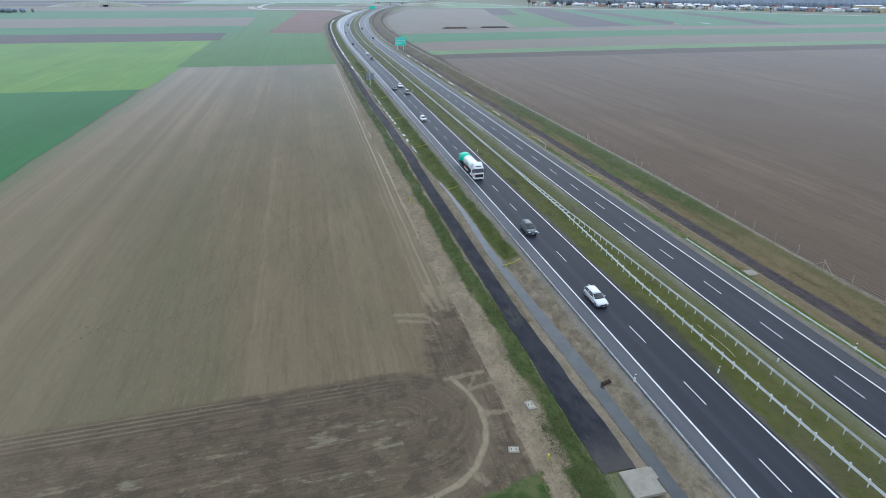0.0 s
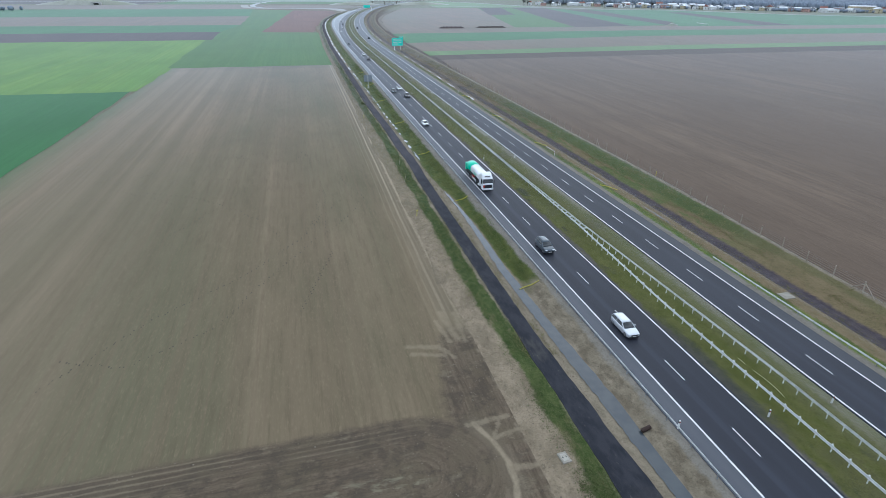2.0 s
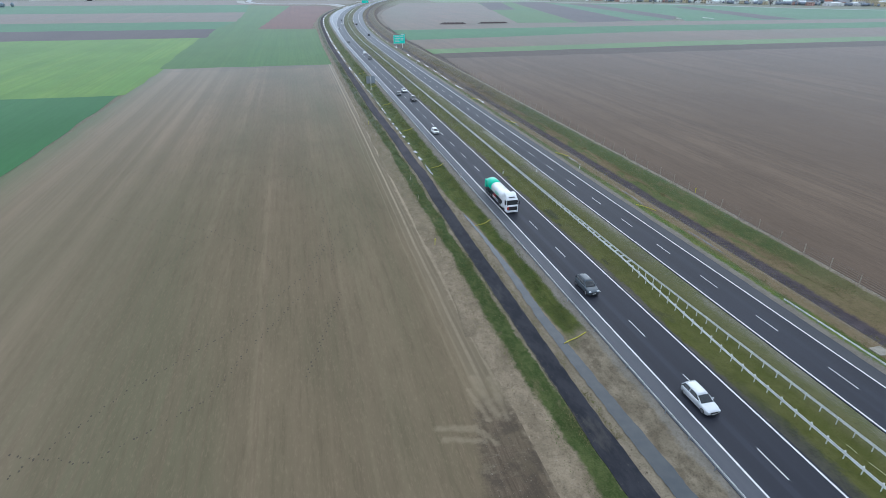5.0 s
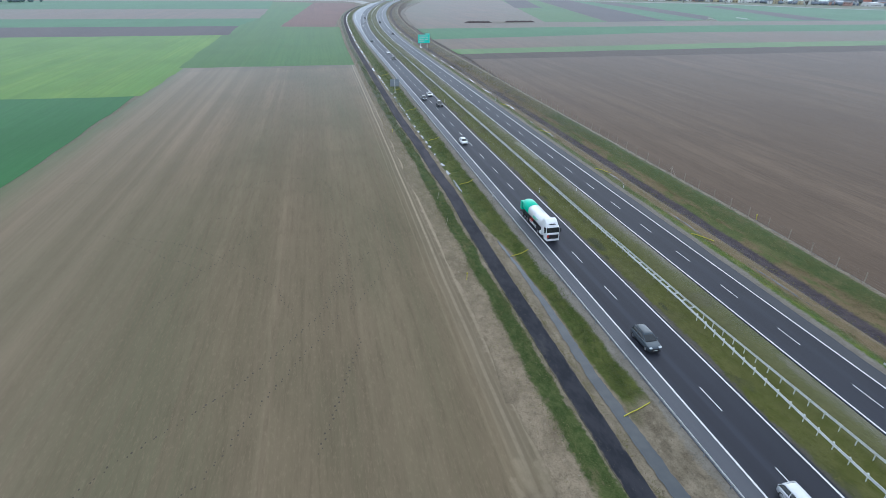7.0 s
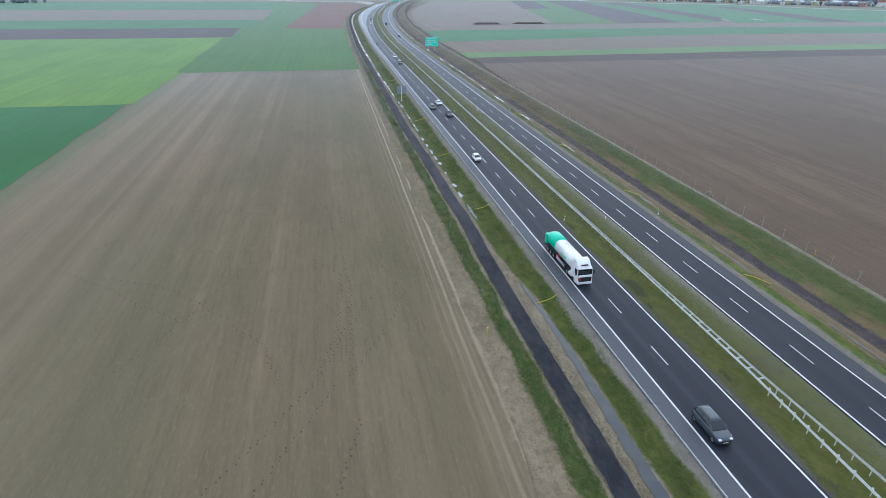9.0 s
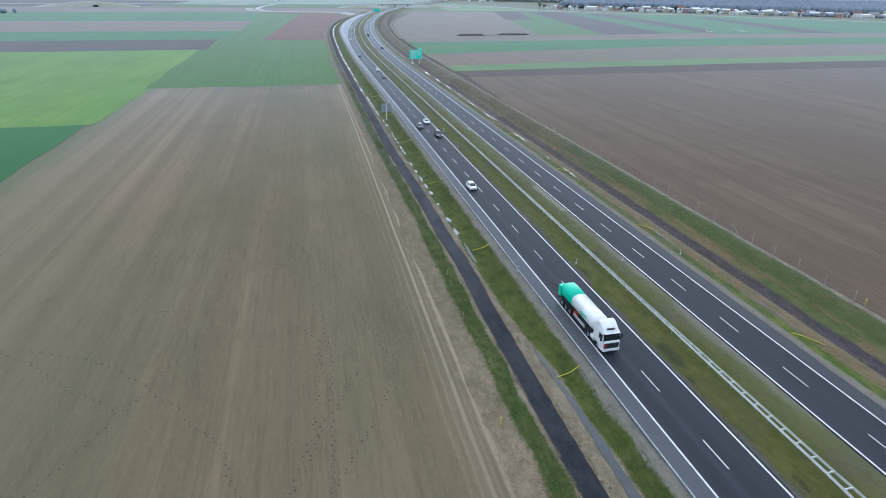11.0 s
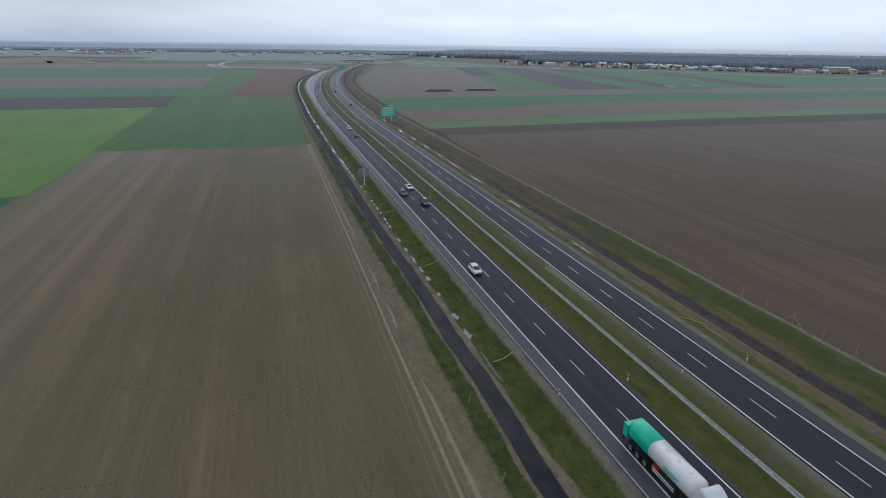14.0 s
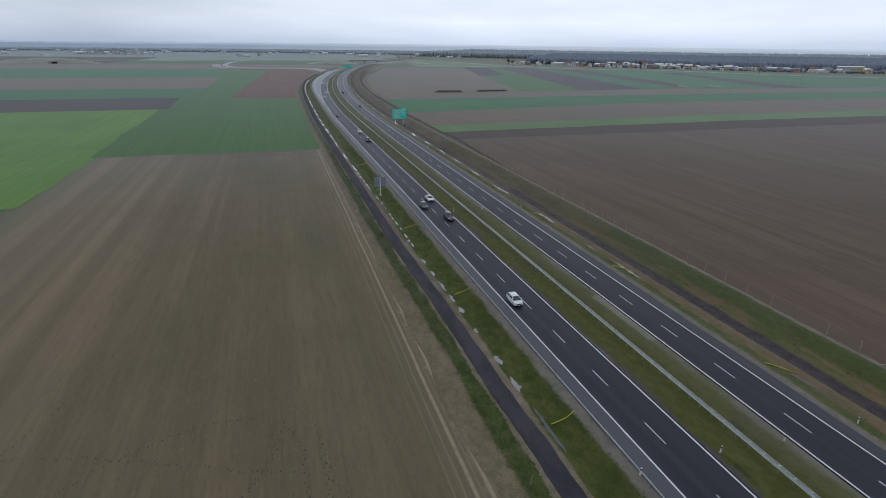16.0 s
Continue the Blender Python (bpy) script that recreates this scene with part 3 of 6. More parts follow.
M_RIM = plain("alloy_rim", (0.4, 0.41, 0.42), (0.3, 0.3, 0.31), 3.0, 0.35, 0.7)
M_LAMP = plain("lamp_glass", (0.75, 0.77, 0.8), (0.6, 0.62, 0.65), 4.0, 0.12)
M_TAIL = plain("tail_glass", (0.35, 0.02, 0.02), (0.25, 0.015, 0.015), 4.0, 0.15)
M_BARK = plain("bark", (0.075, 0.062, 0.052), (0.05, 0.042, 0.036), 2.0, 0.95)


def leaf_material(name, c1, c2):
    g = Nodes(name)
    col = g.mix(g.island, c1, c2)
    col = g.mix(g.span(g.noise(0.08, 3), 0.35, 0.65, 0, 0.6), col, tuple(0.7 * a for a in c2))
    return g.done(col, 0.9, None, 0, 0.0, 0.15)


M_BLADE = leaf_material("grass_blades", (0.07, 0.095, 0.028), (0.12, 0.13, 0.05))
M_MEDBLADE = leaf_material("median_blades", (0.12, 0.118, 0.028), (0.155, 0.14, 0.05))
M_DRYBLADE = leaf_material("dry_blades", (0.25, 0.2, 0.1), (0.15, 0.15, 0.055))
# distance haze is put into the pale bluish base colours of both woods
M_HAZY_WOODS = leaf_material("hazy_winter_woods", (0.27, 0.31, 0.37), (0.3, 0.34, 0.4))
M_HAZY_FARWOODS = leaf_material("hazy_far_woods", (0.42, 0.47, 0.53), (0.5, 0.54, 0.59))
M_TWIG = leaf_material("twigs", (0.07, 0.07, 0.06), (0.11, 0.1, 0.085))
M_CLOD = leaf_material("clods", (0.25, 0.205, 0.15), (0.17, 0.135, 0.095))
M_PRINT = leaf_material("hoof_prints", (0.08, 0.066, 0.049), (0.11, 0.091, 0.068))


# ---- helpers for meshes ----
def dx(y):
    """How far the motorway has bent to the east at y."""
    a = max(0.0, min(y, BEND_END) - BEND_Y)
    return BEND_K * a * a + max(0.0, y - BEND_END) * 2 * BEND_K * (BEND_END - BEND_Y)


def smooth(y, a, b):
    f = max(0.0, min(1.0, (y - a) / (b - a)))
    return f * f * (3 - 2 * f)


def aux(y):
    """Width of the extra lane on the west side before the junction."""
    return 8 * smooth(y, 500, 830) - 4 * smooth(y, 900, 1100)


def drift(y):
    """How far the service track has shifted west at y."""
    return 0.95 * smooth(y, 175, 235) - 0.35 * smooth(y, 128, 146) * (1 - smooth(y, 150, 166))


def mesh_object(name, verts, faces, material, smooth=False):
    me = bpy.data.meshes.new(name)
    me.from_pydata(verts, [], faces)
    me.materials.append(material)
    if smooth:
        me.shade_smooth()
    me.update()
    return new(name, me)


def part(name, bm, material, parent, label="", smooth=False):
    """One bmesh as one mesh object under a thing or a part."""
    me = bpy.data.meshes.new(name)
    bm.to_mesh(me)
    bm.free()
    me.materials.append(material)
    if smooth:
        me.shade_smooth()
    ob = new(name, me)
    if parent is not None:
        ob.parent = parent
    return tagged(ob, label)


def same_part(name, me, parent, m):
    """A piece on mesh data that others share."""
    ob = new(name, me)
    ob.parent = parent
    ob.matrix_basis = m
    return ob


def box(bm, c, s, bevel=0.0, m=None):
    """A box of size s round c, with chamfered edges."""
    r = bmesh.ops.create_cube(bm, size=1.0)
    vs = r["verts"]
    for v in vs:
        v.co = Vector((v.co.x * s[0], v.co.y * s[1], v.co.z * s[2]))
    if bevel:
        es = list({e for v in vs for e in v.link_edges})
        r2 = bmesh.ops.bevel(bm, geom=es, offset=bevel, segments=2, affect="EDGES", profile=0.5)
        vs = list({v for f in r2["faces"] for v in f.verts} | {v for v in vs if v.is_valid})
    for v in vs:
        v.co = (m @ v.co if m else v.co) + Vector(c)
    return bm


def boxes(items, bevel=0.0):
    bm = bmesh.new()
    for c, s in items:
        box(bm, c, s, bevel)
    return bm


def rod(bm, a, b, r1, r2=None, n=10):
    """A tapered round bar from a to b."""
    a, b = Vector(a), Vector(b)
    d = b - a
    m = Matrix.Translation((a + b) / 2) @ d.to_track_quat("Z", "Y").to_matrix().to_4x4()
    bmesh.ops.create_cone(bm, cap_ends=True, segments=n, radius1=r1, radius2=r1 if r2 is None else r2, depth=d.length, matrix=m)
    return bm


def loft(bm, rings, close_ends=True):
    """Skin through rings of equal length."""
    rows = [[bm.verts.new(p) for p in ring] for ring in rings]
    n = len(rows[0])
    for a, b in zip(rows, rows[1:]):
        for i in range(n):
            bm.faces.new((a[i], a[(i + 1) % n], b[(i + 1) % n], b[i]))
    if close_ends:
        bm.faces.new(list(reversed(rows[0])))
        bm.faces.new(rows[-1])
    bmesh.ops.recalc_face_normals(bm, faces=bm.faces)
    return bm


def stations(y0, y1, step=8.0):
    ys, y = [], y0
    while y < y1 - 0.01:
        ys.append(y)
        y += step if y < 700 else step * 3
    ys.append(y1)
    return ys


def ribbon(name, u0, u1, y0, y1, z, material, thick=0.0, step=8.0, rag=0.0, u0b=None, u1b=None, wave=7.0):
    """A strip that follows the motorway; rag makes its borders uneven; with thick it gets a depth."""
    ys = stations(y0, y1, step)
    u0f = u0 if callable(u0) else (lambda y: u0)
    u1f = u1 if callable(u1) else (lambda y: u1)
    zf = z if callable(z) else (lambda y: z)
    vs, fs = [], []
    for y in ys:
        a = rag * (noise.noise((y / wave, u0f(0) * 3.1, 0)) + 0.6 * noise.noise((y / 1.7, u0f(0), 5)))
        b = rag * (noise.noise((y / wave, u1f(0) * 3.1, 9)) + 0.6 * noise.noise((y / 1.7, u1f(0), 3)))
        xs = (u0f(y) + a + dx(y), u1f(y) + b + dx(y))
        vs += [(xs[0], y, zf(y)), (xs[1], y, zf(y))]
        if thick:
            vs += [(xs[0], y, zf(y) - thick), (xs[1], y, zf(y) - thick)]
    k = 4 if thick else 2
    for i in range(len(ys) - 1):
        p, q = i * k, (i + 1) * k
        fs.append((p, p + 1, q + 1, q))
        if thick:
            fs += [(p + 2, p, q, q + 2), (p + 1, p + 3, q + 3, q + 1)]
    return mesh_object(name, vs, fs, material)


def plot(name, corners, material, z, label, rag=1.2, step=9.0):
    """One field: a sheet with slightly uneven borders."""
    pts = []
    if corners[0][1] > 270:
        rag, step = 1.6, 14.0
        mx, my = sum(c[0] for c in corners) / len(corners), sum(c[1] for c in corners) / len(corners)
        corners = [(x + 2.5 * (1 if x > mx else -1), y + 3.5 * (1 if y > my else -1)) for x, y in corners]
    z += 0.003 * len([o for o in bpy.data.objects if o.name.startswith("field")])
    for (ax, ay), (bx, by) in zip(corners, corners[1:] + corners[:1]):
        n = max(1, min(60, int(math.hypot(bx - ax, by - ay) / step)))
        for i in range(n):
            f = i / n
            px, py = ax + (bx - ax) * f, ay + (by - ay) * f
            px += 0.4 * rag * noise.noise((px / 1.9, py / 1.9, 4.3))
            pts.append((px + rag * noise.noise((px / 11, py / 11, 1.3)), py + rag * 1.5 * noise.noise((px / 11, py / 11, 8.1)), z))
    ob = mesh_object(name, pts, [tuple(range(len(pts)))], material)
    return tagged(ob, label, "field", kind="structure")


# ---- the ground: one sheet to the horizon ----
PROFILE = ((-4700, -1.0), (-900, -1.0), (-120, -1.0), (-40, -1.0), (0, -1.0), (13, -1.0), (17.2, -1.0), (18.2, -0.8), (20.4, -0.65), (22.9, -0.55), (25.8, -0.6), (26.6, -0.8), (27.2, -1.0),
           (28.2, -1.02), (29.4, -0.95), (30.4, -0.74), (31.8, -0.16), (33.0, -0.08), (33.4, -0.3), (42.3, -0.3), (42.72, -0.03), (45, -0.14), (47.6, -0.3), (50, -0.16), (53.12, -0.015), (53.35, -0.3),
           (61.75, -0.3), (62.2, -0.05), (63.9, -0.14), (65.9, -0.62), (67.3, -0.64), (68.7, -0.9), (69.8, -1.45), (72.0, -1.45), (73.4, -1.05), (78.2, -0.3), (80.9, -0.27), (82.05, -1.08),
           (92, -1.08), (130, -1.0), (300, -1.0), (1000, -1.0), (4700, -1.0))


def height(u):
    for (a, za), (b, zb) in zip(PROFILE, PROFILE[1:]):
        if a <= u <= b:
            return za + (zb - za) * (u - a) / (b - a)
    return -1.0


def build_ground():
    ys = [-400, -200, -100, -50] + [4.0 * i for i in range(0, 100)] + [400 + 20.0 * i for i in range(0, 60)] + [1600 + 200.0 * i for i in range(0, 16)] + [4700]
    us = [p[0] for p in PROFILE]
    vs, fs = [], []
    for y in ys:
        for u, z in PROFILE:
            inside = 17.5 < u < 82 and not 33.2 < u < 42.6 and not 53 < u < 62.3
            zz = z + (0.07 * noise.noise((u / 2.3, y / 3.0, 0)) if inside and y < 420 else 0.0)
            if y < 124 and 26 < u < 30.5:
                zz = min(max(zz, -0.93 + 0.05 * noise.noise((u, y / 2.5, 3))), -0.9) if u < 30 else zz
            near = 1.7 * (1 - smooth(y, 60, 125)) if 79 < u < 84 else 0.0
            vs.append((u - near + (dx(y) if abs(u) < 400 else 0.0) - (aux(y) if -40 <= u < 33.3 else 0.0), y, zz))
    n = len(us)
    for j in range(len(ys) - 1):
        for i in range(n - 1):
            fs.append((j * n + i, j * n + i + 1, (j + 1) * n + i + 1, (j + 1) * n + i))
    return tagged(mesh_object("ground", vs, fs, M_GROUND, True), "flat open farmland with grassy and gravelly road verges", "ground", kind="structure")


build_ground()

# fields, beside and beyond one another
F_BROWN = field("drilled_field", (0.235, 0.176, 0.11), (0.172, 0.132, 0.08), (0.15, 0.131, 0.076), 0, 0.3, 0.008, 0.03, rows=0.5, over=headland)
F_RIGHT = field("harrowed_field", (0.178, 0.126, 0.086), (0.13, 0.093, 0.065), (0.145, 0.103, 0.072), -16, 0.12, 0.03, 0.02, rows=0.24, sheen=0.32, over=fence_rows)
F_GREEN = field("winter_wheat", (0.098, 0.188, 0.058), (0.082, 0.168, 0.056), (0.104, 0.182, 0.055), 0, 0.2, 0.03, sheen=0.27)
F_DEEP = field("young_wheat", (0.06, 0.175, 0.058), (0.068, 0.186, 0.063), (0.056, 0.158, 0.055), 20, 0.2, 0.03, sheen=0.3)
F_LIGHT = field("rape_seedlings", (0.155, 0.275, 0.068), (0.185, 0.295, 0.07), (0.145, 0.255, 0.07), 60, 0.2, 0.03, sheen=0.24)
F_STRIP = field("grass_strip", (0.13, 0.22, 0.06), (0.15, 0.23, 0.07), (0.12, 0.2, 0.06), 90, 0.2, 0.03, sheen=0.36)
# the two farthest field tones carry haze in their paler, greyer base colours
F_FAR = field("hazy_far_meadow", (0.17, 0.22, 0.15), (0.2, 0.235, 0.17), (0.15, 0.2, 0.135), 90, 0.1, 0.03, sheen=0.4)
F_HAZY = field("hazy_far_fields", (0.17, 0.2, 0.185), (0.2, 0.22, 0.205), (0.145, 0.175, 0.165), 90, 0.1, 0.03, sheen=0.4)
F_DARK = field("fresh_plough", (0.105, 0.083, 0.078), (0.085, 0.069, 0.067), (0.12, 0.092, 0.082), 90, 0.2, 0.05, sheen=0.26)
F_RED = field("reddish_tilth", (0.215, 0.112, 0.085), (0.175, 0.095, 0.075), (0.19, 0.107, 0.08), 70, 0.2, 0.03, sheen=0.24)
F_STUB = field("stubble", (0.205, 0.14, 0.092), (0.165, 0.118, 0.082), (0.16, 0.135, 0.084), 90, 0.15, 0.04, sheen=0.34)
F_EDGE = field("damp_plough", (0.12, 0.088, 0.068), (0.095, 0.072, 0.058), (0.11, 0.083, 0.066), 90, 0.2, 0.05, sheen=0.24)
FZ = -0.96
plot("field", [(-75, 52), (-34, 50), (-24, 51.8), (-7, 53.5), (5, 54.5), (10.5, 58), (12, 66), (14.0, 72), (16.6, 78), (17.2, 90), (17.3, 200), (18.0, 357), (-70, 357)], F_BROWN, FZ, "brown drilled field with faint green seedling rows")
plot("field", [(-300, -40), (17.4, -40), (17.6, 28), (17.9, 36), (18.1, 40), (18.2, 47), (18.2, 57), (17.9, 68), (17.3, 82), (9, 84), (8, 62), (5, 58), (-7, 57), (-24, 56), (-34, 55), (-73, 55), (-75, 50), (-300, 44)], F_BROWN, FZ, "dark tilled headland with curved tractor marks", 0.8, 2.0)
plot("field", [(-73.5, 50), (-73.5, 283.5), (-900, 283.5), (-900, 50)], F_DEEP, FZ, "deep green young wheat field")
plot("field", [(-73.5, 283), (-70.5, 535.5), (-900, 520), (-900, 283.5)], F_LIGHT, FZ, "bright yellow-green seedling field")
plot("field", [(-70, 357.5), (18.5, 357.5), (20, 480), (18.5, 606), (-31.5, 616), (0, 1117), (-75, 1170), (-72, 535)], F_GREEN, FZ, "green winter wheat field")
plot("field", [(-31, 616.5), (18.8, 607), (24, 690), (36, 790), (62, 950), (64, 1092), (0.5, 1116.5)], F_RED, FZ, "reddish brown bare field")
plot("field", [(-72.5, 535.5), (-75, 624), (-900, 626), (-900, 520.5)], F_DARK, FZ, "nearly black freshly ploughed strip")
plot("field", [(-75, 624.5), (-64, 728), (-900, 735), (-900, 626.5)], F_DEEP, FZ, "dull green wheat strip")
plot("field", [(-64, 728.5), (-66, 925), (-900, 905), (-900, 735.5)], F_STUB, FZ, "brown stubble strip")
plot("field", [(-66, 925.5), (-76, 1172), (-1300, 1172), (-1300, 905.5)], F_DEEP, FZ, "green wheat strip")
plot("field", [(-76, 1190), (-60, 1400), (-1500, 1400), (-1500, 1190)], F_STUB, FZ, "brown stubble field before an embankment")
plot("field", [(79.2, -60), (600, -60), (600, 404), (300, 403), (88, 394), (82.0, 300), (81.4, 220), (81.3, 150), (81.2, 125), (80.2, 95), (79.4, 70), (79.2, 55)], F_RIGHT, FZ, "wide brown harrowed field")
plot("field", [(88, 370), (600, 373), (600, 404), (300, 403), (88, 394)], F_EDGE, FZ, "dark strip along the edge of a ploughed field")
plot("field", [(87, 394.5), (300, 403.5), (900, 406), (900, 436), (300, 433), (87, 418)], F_STRIP, FZ, "narrow bright green strip")
plot("field", [(87, 418.5), (300, 433.5), (900, 436.5), (900, 518), (318, 520), (88, 484)], F_STUB, FZ, "brown stubble strip")
plot("field", [(88, 484.5), (318, 520.5), (900, 518.5), (1000, 585), (370, 590), (92, 580)], F_DEEP, FZ, "green wheat strip")
plot("field", [(92, 580.5), (370, 590.5), (1000, 585.5), (1100, 640), (412, 646), (96, 638)], F_STUB, FZ, "thin reddish stubble strip")
plot("field", [(96, 640), (245, 655), (376, 1234), (215, 1236), (190, 1140), (143, 960), (116, 822), (101, 700)], F_STUB, FZ, "greyish brown fallow field")
plot("field", [(245.5, 655), (316, 646), (455, 1236), (376.5, 1234)], F_GREEN, FZ, "green field between ploughed plots")
plot("field", [(308, 938), (355, 946), (430, 1236), (382, 1236)], F_DARK, FZ, "dark ploughed plot")
plot("field", [(317, 646), (398, 660), (533, 1257), (456, 1237)], F_DARK, FZ, "long dark ploughed plot")
plot("field", [(398.5, 660), (454, 668), (539, 1146), (530, 1240)], F_DEEP, FZ, "green strip between ploughed plots")
plot("field", [(454, 668), (502, 730), (589, 1146), (539.5, 1146)], F_DARK, FZ, "dark brown ploughed plot")
plot("field", [(455, 646), (1100, 642), (1180, 760), (860, 920), (750, 1090), (590, 1146), (502.5, 730)], F_DEEP, FZ, "green meadow below the village")
plot("field", [(577, 654), (625, 648), (715, 1002), (680, 1004)], F_DARK, FZ, "narrow dark ploughed strip")
plot("field", [(-70, 1215), (150, 1215), (120, 1390), (-50, 1390)], F_STUB, FZ, "brown fallow plot inside the slip road")

plot("field", [(-3500, 1480), (-330, 1480), (-300, 1980), (-3500, 2050)], F_DARK, FZ, "wide dark ploughed field beyond the embankment")
plot("field", [(-300, 1490), (120, 1500), (140, 1700), (-300, 1700)], F_GREEN, FZ, "far green field behind the slip road")
plot("field", [(-300, 1700), (330, 1700), (360, 2000), (-300, 1980)], F_FAR, FZ, "far meadow paled by haze")
plot("field", [(-3500, 2055), (-300, 1985), (400, 2000), (500, 2350), (-3500, 2400)], F_FAR, FZ, "far fields before the town, paled by haze")
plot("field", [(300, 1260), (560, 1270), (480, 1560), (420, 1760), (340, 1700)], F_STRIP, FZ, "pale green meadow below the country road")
plot("field", [(-3500, 2400), (500, 2350), (700, 3300), (-3500, 3600)], F_HAZY, FZ, "far fields round the town, greyed by haze")

# ---- the motorway ----
ROAD_END = 2400
west = tagged(ribbon("road_west", 35.2, 42.7, -60, ROAD_END, 0.0, M_ROAD, 0.35), "dark asphalt carriageway with white lane markings", "road", kind="structure")
east = tagged(ribbon("road_east", 53.2, 60.15, -60, ROAD_END, 0.0, M_ROAD, 0.35), "dark asphalt carriageway with white lane markings", "road", kind="structure")
tagged(ribbon("shoulder_west", lambda y: 33.0 - aux(y), lambda y: 35.2 - aux(y), -60, ROAD_END, -0.004, M_SHOULDER, 0.35), "pale grey asphalt hard shoulder", "road shoulder", kind="structure")
tagged(ribbon("shoulder_east", 60.15, lambda y: 62.2 + 3.0 * smooth(y, 450, 720), -60, ROAD_END, -0.004, M_SHOULDER_E, 0.35, 1.5, 0.14), "grey asphalt hard shoulder", "road shoulder", kind="structure")
tagged(ribbon("service_track", lambda y: 23.2 - aux(y) - drift(y), lambda y: 25.75 - aux(y) - drift(y) + 1.0 * max(0.0, min(1.0, (62 - y) / 25)), 33.2, 1000, -0.5, M_TRACK, 0.3, 0.5, 0.19), "dark asphalt service track along the ditch", "track", kind="structure")
for road, us in ((west, (35.35, 42.3)), (east, (53.5, 59.98))):
    for u in us:
        line = ribbon("edge_line", u - 0.115, u + 0.115, -60, ROAD_END, 0.005, M_LINE)
        line.parent = road
extra = tagged(ribbon("slip_lane", lambda y: 35.2 - aux(y), lambda y: 35.2, 470, 1120, -0.002, M_SLIP, 0.3), "grey asphalt slip lane joining the carriageway", "road", kind="structure")
ribbon("edge_line", lambda y: 35.4 - aux(y), lambda y: 35.7 - aux(y), 490, 1110, 0.005, M_LINE).parent = extra


def dash_mesh():
    me = bpy.data.meshes.new("lane_dash")
    w, z = 0.065, 0.006
    me.from_pydata([(-w, -4, z), (w, -4, z), (w, 0, z), (-w, 0, z), (-w, -4, 0), (w, -4, 0), (w, 0, 0), (-w, 0, 0)], [], [(0, 1, 2, 3), (4, 5, 1, 0), (6, 7, 3, 2), (5, 6, 2, 1), (7, 4, 0, 3)])
    me.materials.append(M_LINE)
    return me


DASH = dash_mesh()
for road, u, first in ((west, 38.7, 55.0), (east, 56.74, 51.85)):
    for k in range(-4, 90):
        y = first + 12.0 * k
        slope = math.degrees(math.atan(2 * BEND_K * max(0.0, y - BEND_Y)))
        same_part("lane_dash", DASH, road, pose(u + dx(y), y, 0.0, 0, 0, -slope))

# ---- slip road, bridge and embankments ----


def lane(name, pts, width, material, label, z=-0.9):
    """A road through a few points, smoothed."""
    fine = []
    p = [pts[0]] + list(pts) + [pts[-1]]
    for i in range(1, len(p) - 2):
        for k in range(8):
            t = k / 8
            fine.append(tuple(0.5 * (2 * b + (c - a) * t + (2 * a - 5 * b + 4 * c - d) * t * t + (3 * b - a - 3 * c + d) * t ** 3) for a, b, c, d in zip(p[i - 1], p[i], p[i + 1], p[i + 2])))
    fine.append(pts[-1])
    vs, fs = [], []
    for i, q in enumerate(fine):
        a, b = Vector(fine[max(0, i - 1)]), Vector(fine[min(len(fine) - 1, i + 1)])
        n = Vector((-(b - a).y, (b - a).x, 0)).normalized() * width / 2
        zz = q[2] if len(q) > 2 else z
        vs += [(q[0] + n.x, q[1] + n.y, zz), (q[0] - n.x, q[1] - n.y, zz), (q[0] + n.x * 1.3, q[1] + n.y * 1.3, zz - 0.4), (q[0] - n.x * 1.3, q[1] - n.y * 1.3, zz - 0.4)]
    for i in range(len(fine) - 1):
        a, b = 4 * i, 4 * i + 4
        fs += [(a, b, b + 1, a + 1), (a, a + 2, b + 2, b), (a + 1, b + 1, b + 3, a + 3)]
    return tagged(mesh_object(name, vs, fs, material), label, "road", kind="structure")


M_PALE = asphalt("pale_road", (0.3, 0.3, 0.3), (0.38, 0.37, 0.36), 0.6)
M_DIRTROAD = field("trodden_earth", (0.19, 0.155, 0.115), (0.15, 0.122, 0.09), (0.22, 0.18, 0.14), 0, 0.3, 0.1, sheen=0.22)
M_SANDROAD = field("sandy_track", (0.34, 0.29, 0.22), (0.26, 0.22, 0.17), (0.3, 0.26, 0.2), 0, 0.3, 0.1)
lane("slip_road", [(98, 1060), (92, 1130), (75, 1200), (20, 1214), (-40, 1228), (-68, 1268), (-86, 1377), (-79, 1561), (-52, 1703), (12, 1764), (190, 1745)], 9, M_PALE, "pale asphalt slip road curving away", -0.74)
lane("slip_verge", [(92, 1040), (70, 1170), (20, 1192), (-40, 1203), (-88, 1262), (-104, 1400)], 14, M_SANDROAD, "sandy verge along the slip road", -0.8)
lane("link_road", [(-79, 1590), (-210, 1635), (-394, 1652), (-700, 1610), (-1500, 1500)], 13, M_PALE, "pale link road on a low bank", -0.3)
lane("village_road", [(380, 1900), (440, 1680), (476, 1600), (549, 1290), (649, 1148), (752, 1100), (859, 930), (983, 820), (1250, 690), (1800, 500)], 9, M_PALE, "pale country road before the village", -0.74)
lane("field_road", [(300, 1330), (350, 1326), (510, 1268), (560, 1262)], 8, M_PALE, "pale farm road across the fields", -0.73)
lane("dirt_road", [(91, 610), (93, 640), (98, 700), (112, 822), (140, 960), (190, 1150)], 4, M_DIRTROAD, "brown dirt road beside the motorway", -0.76)


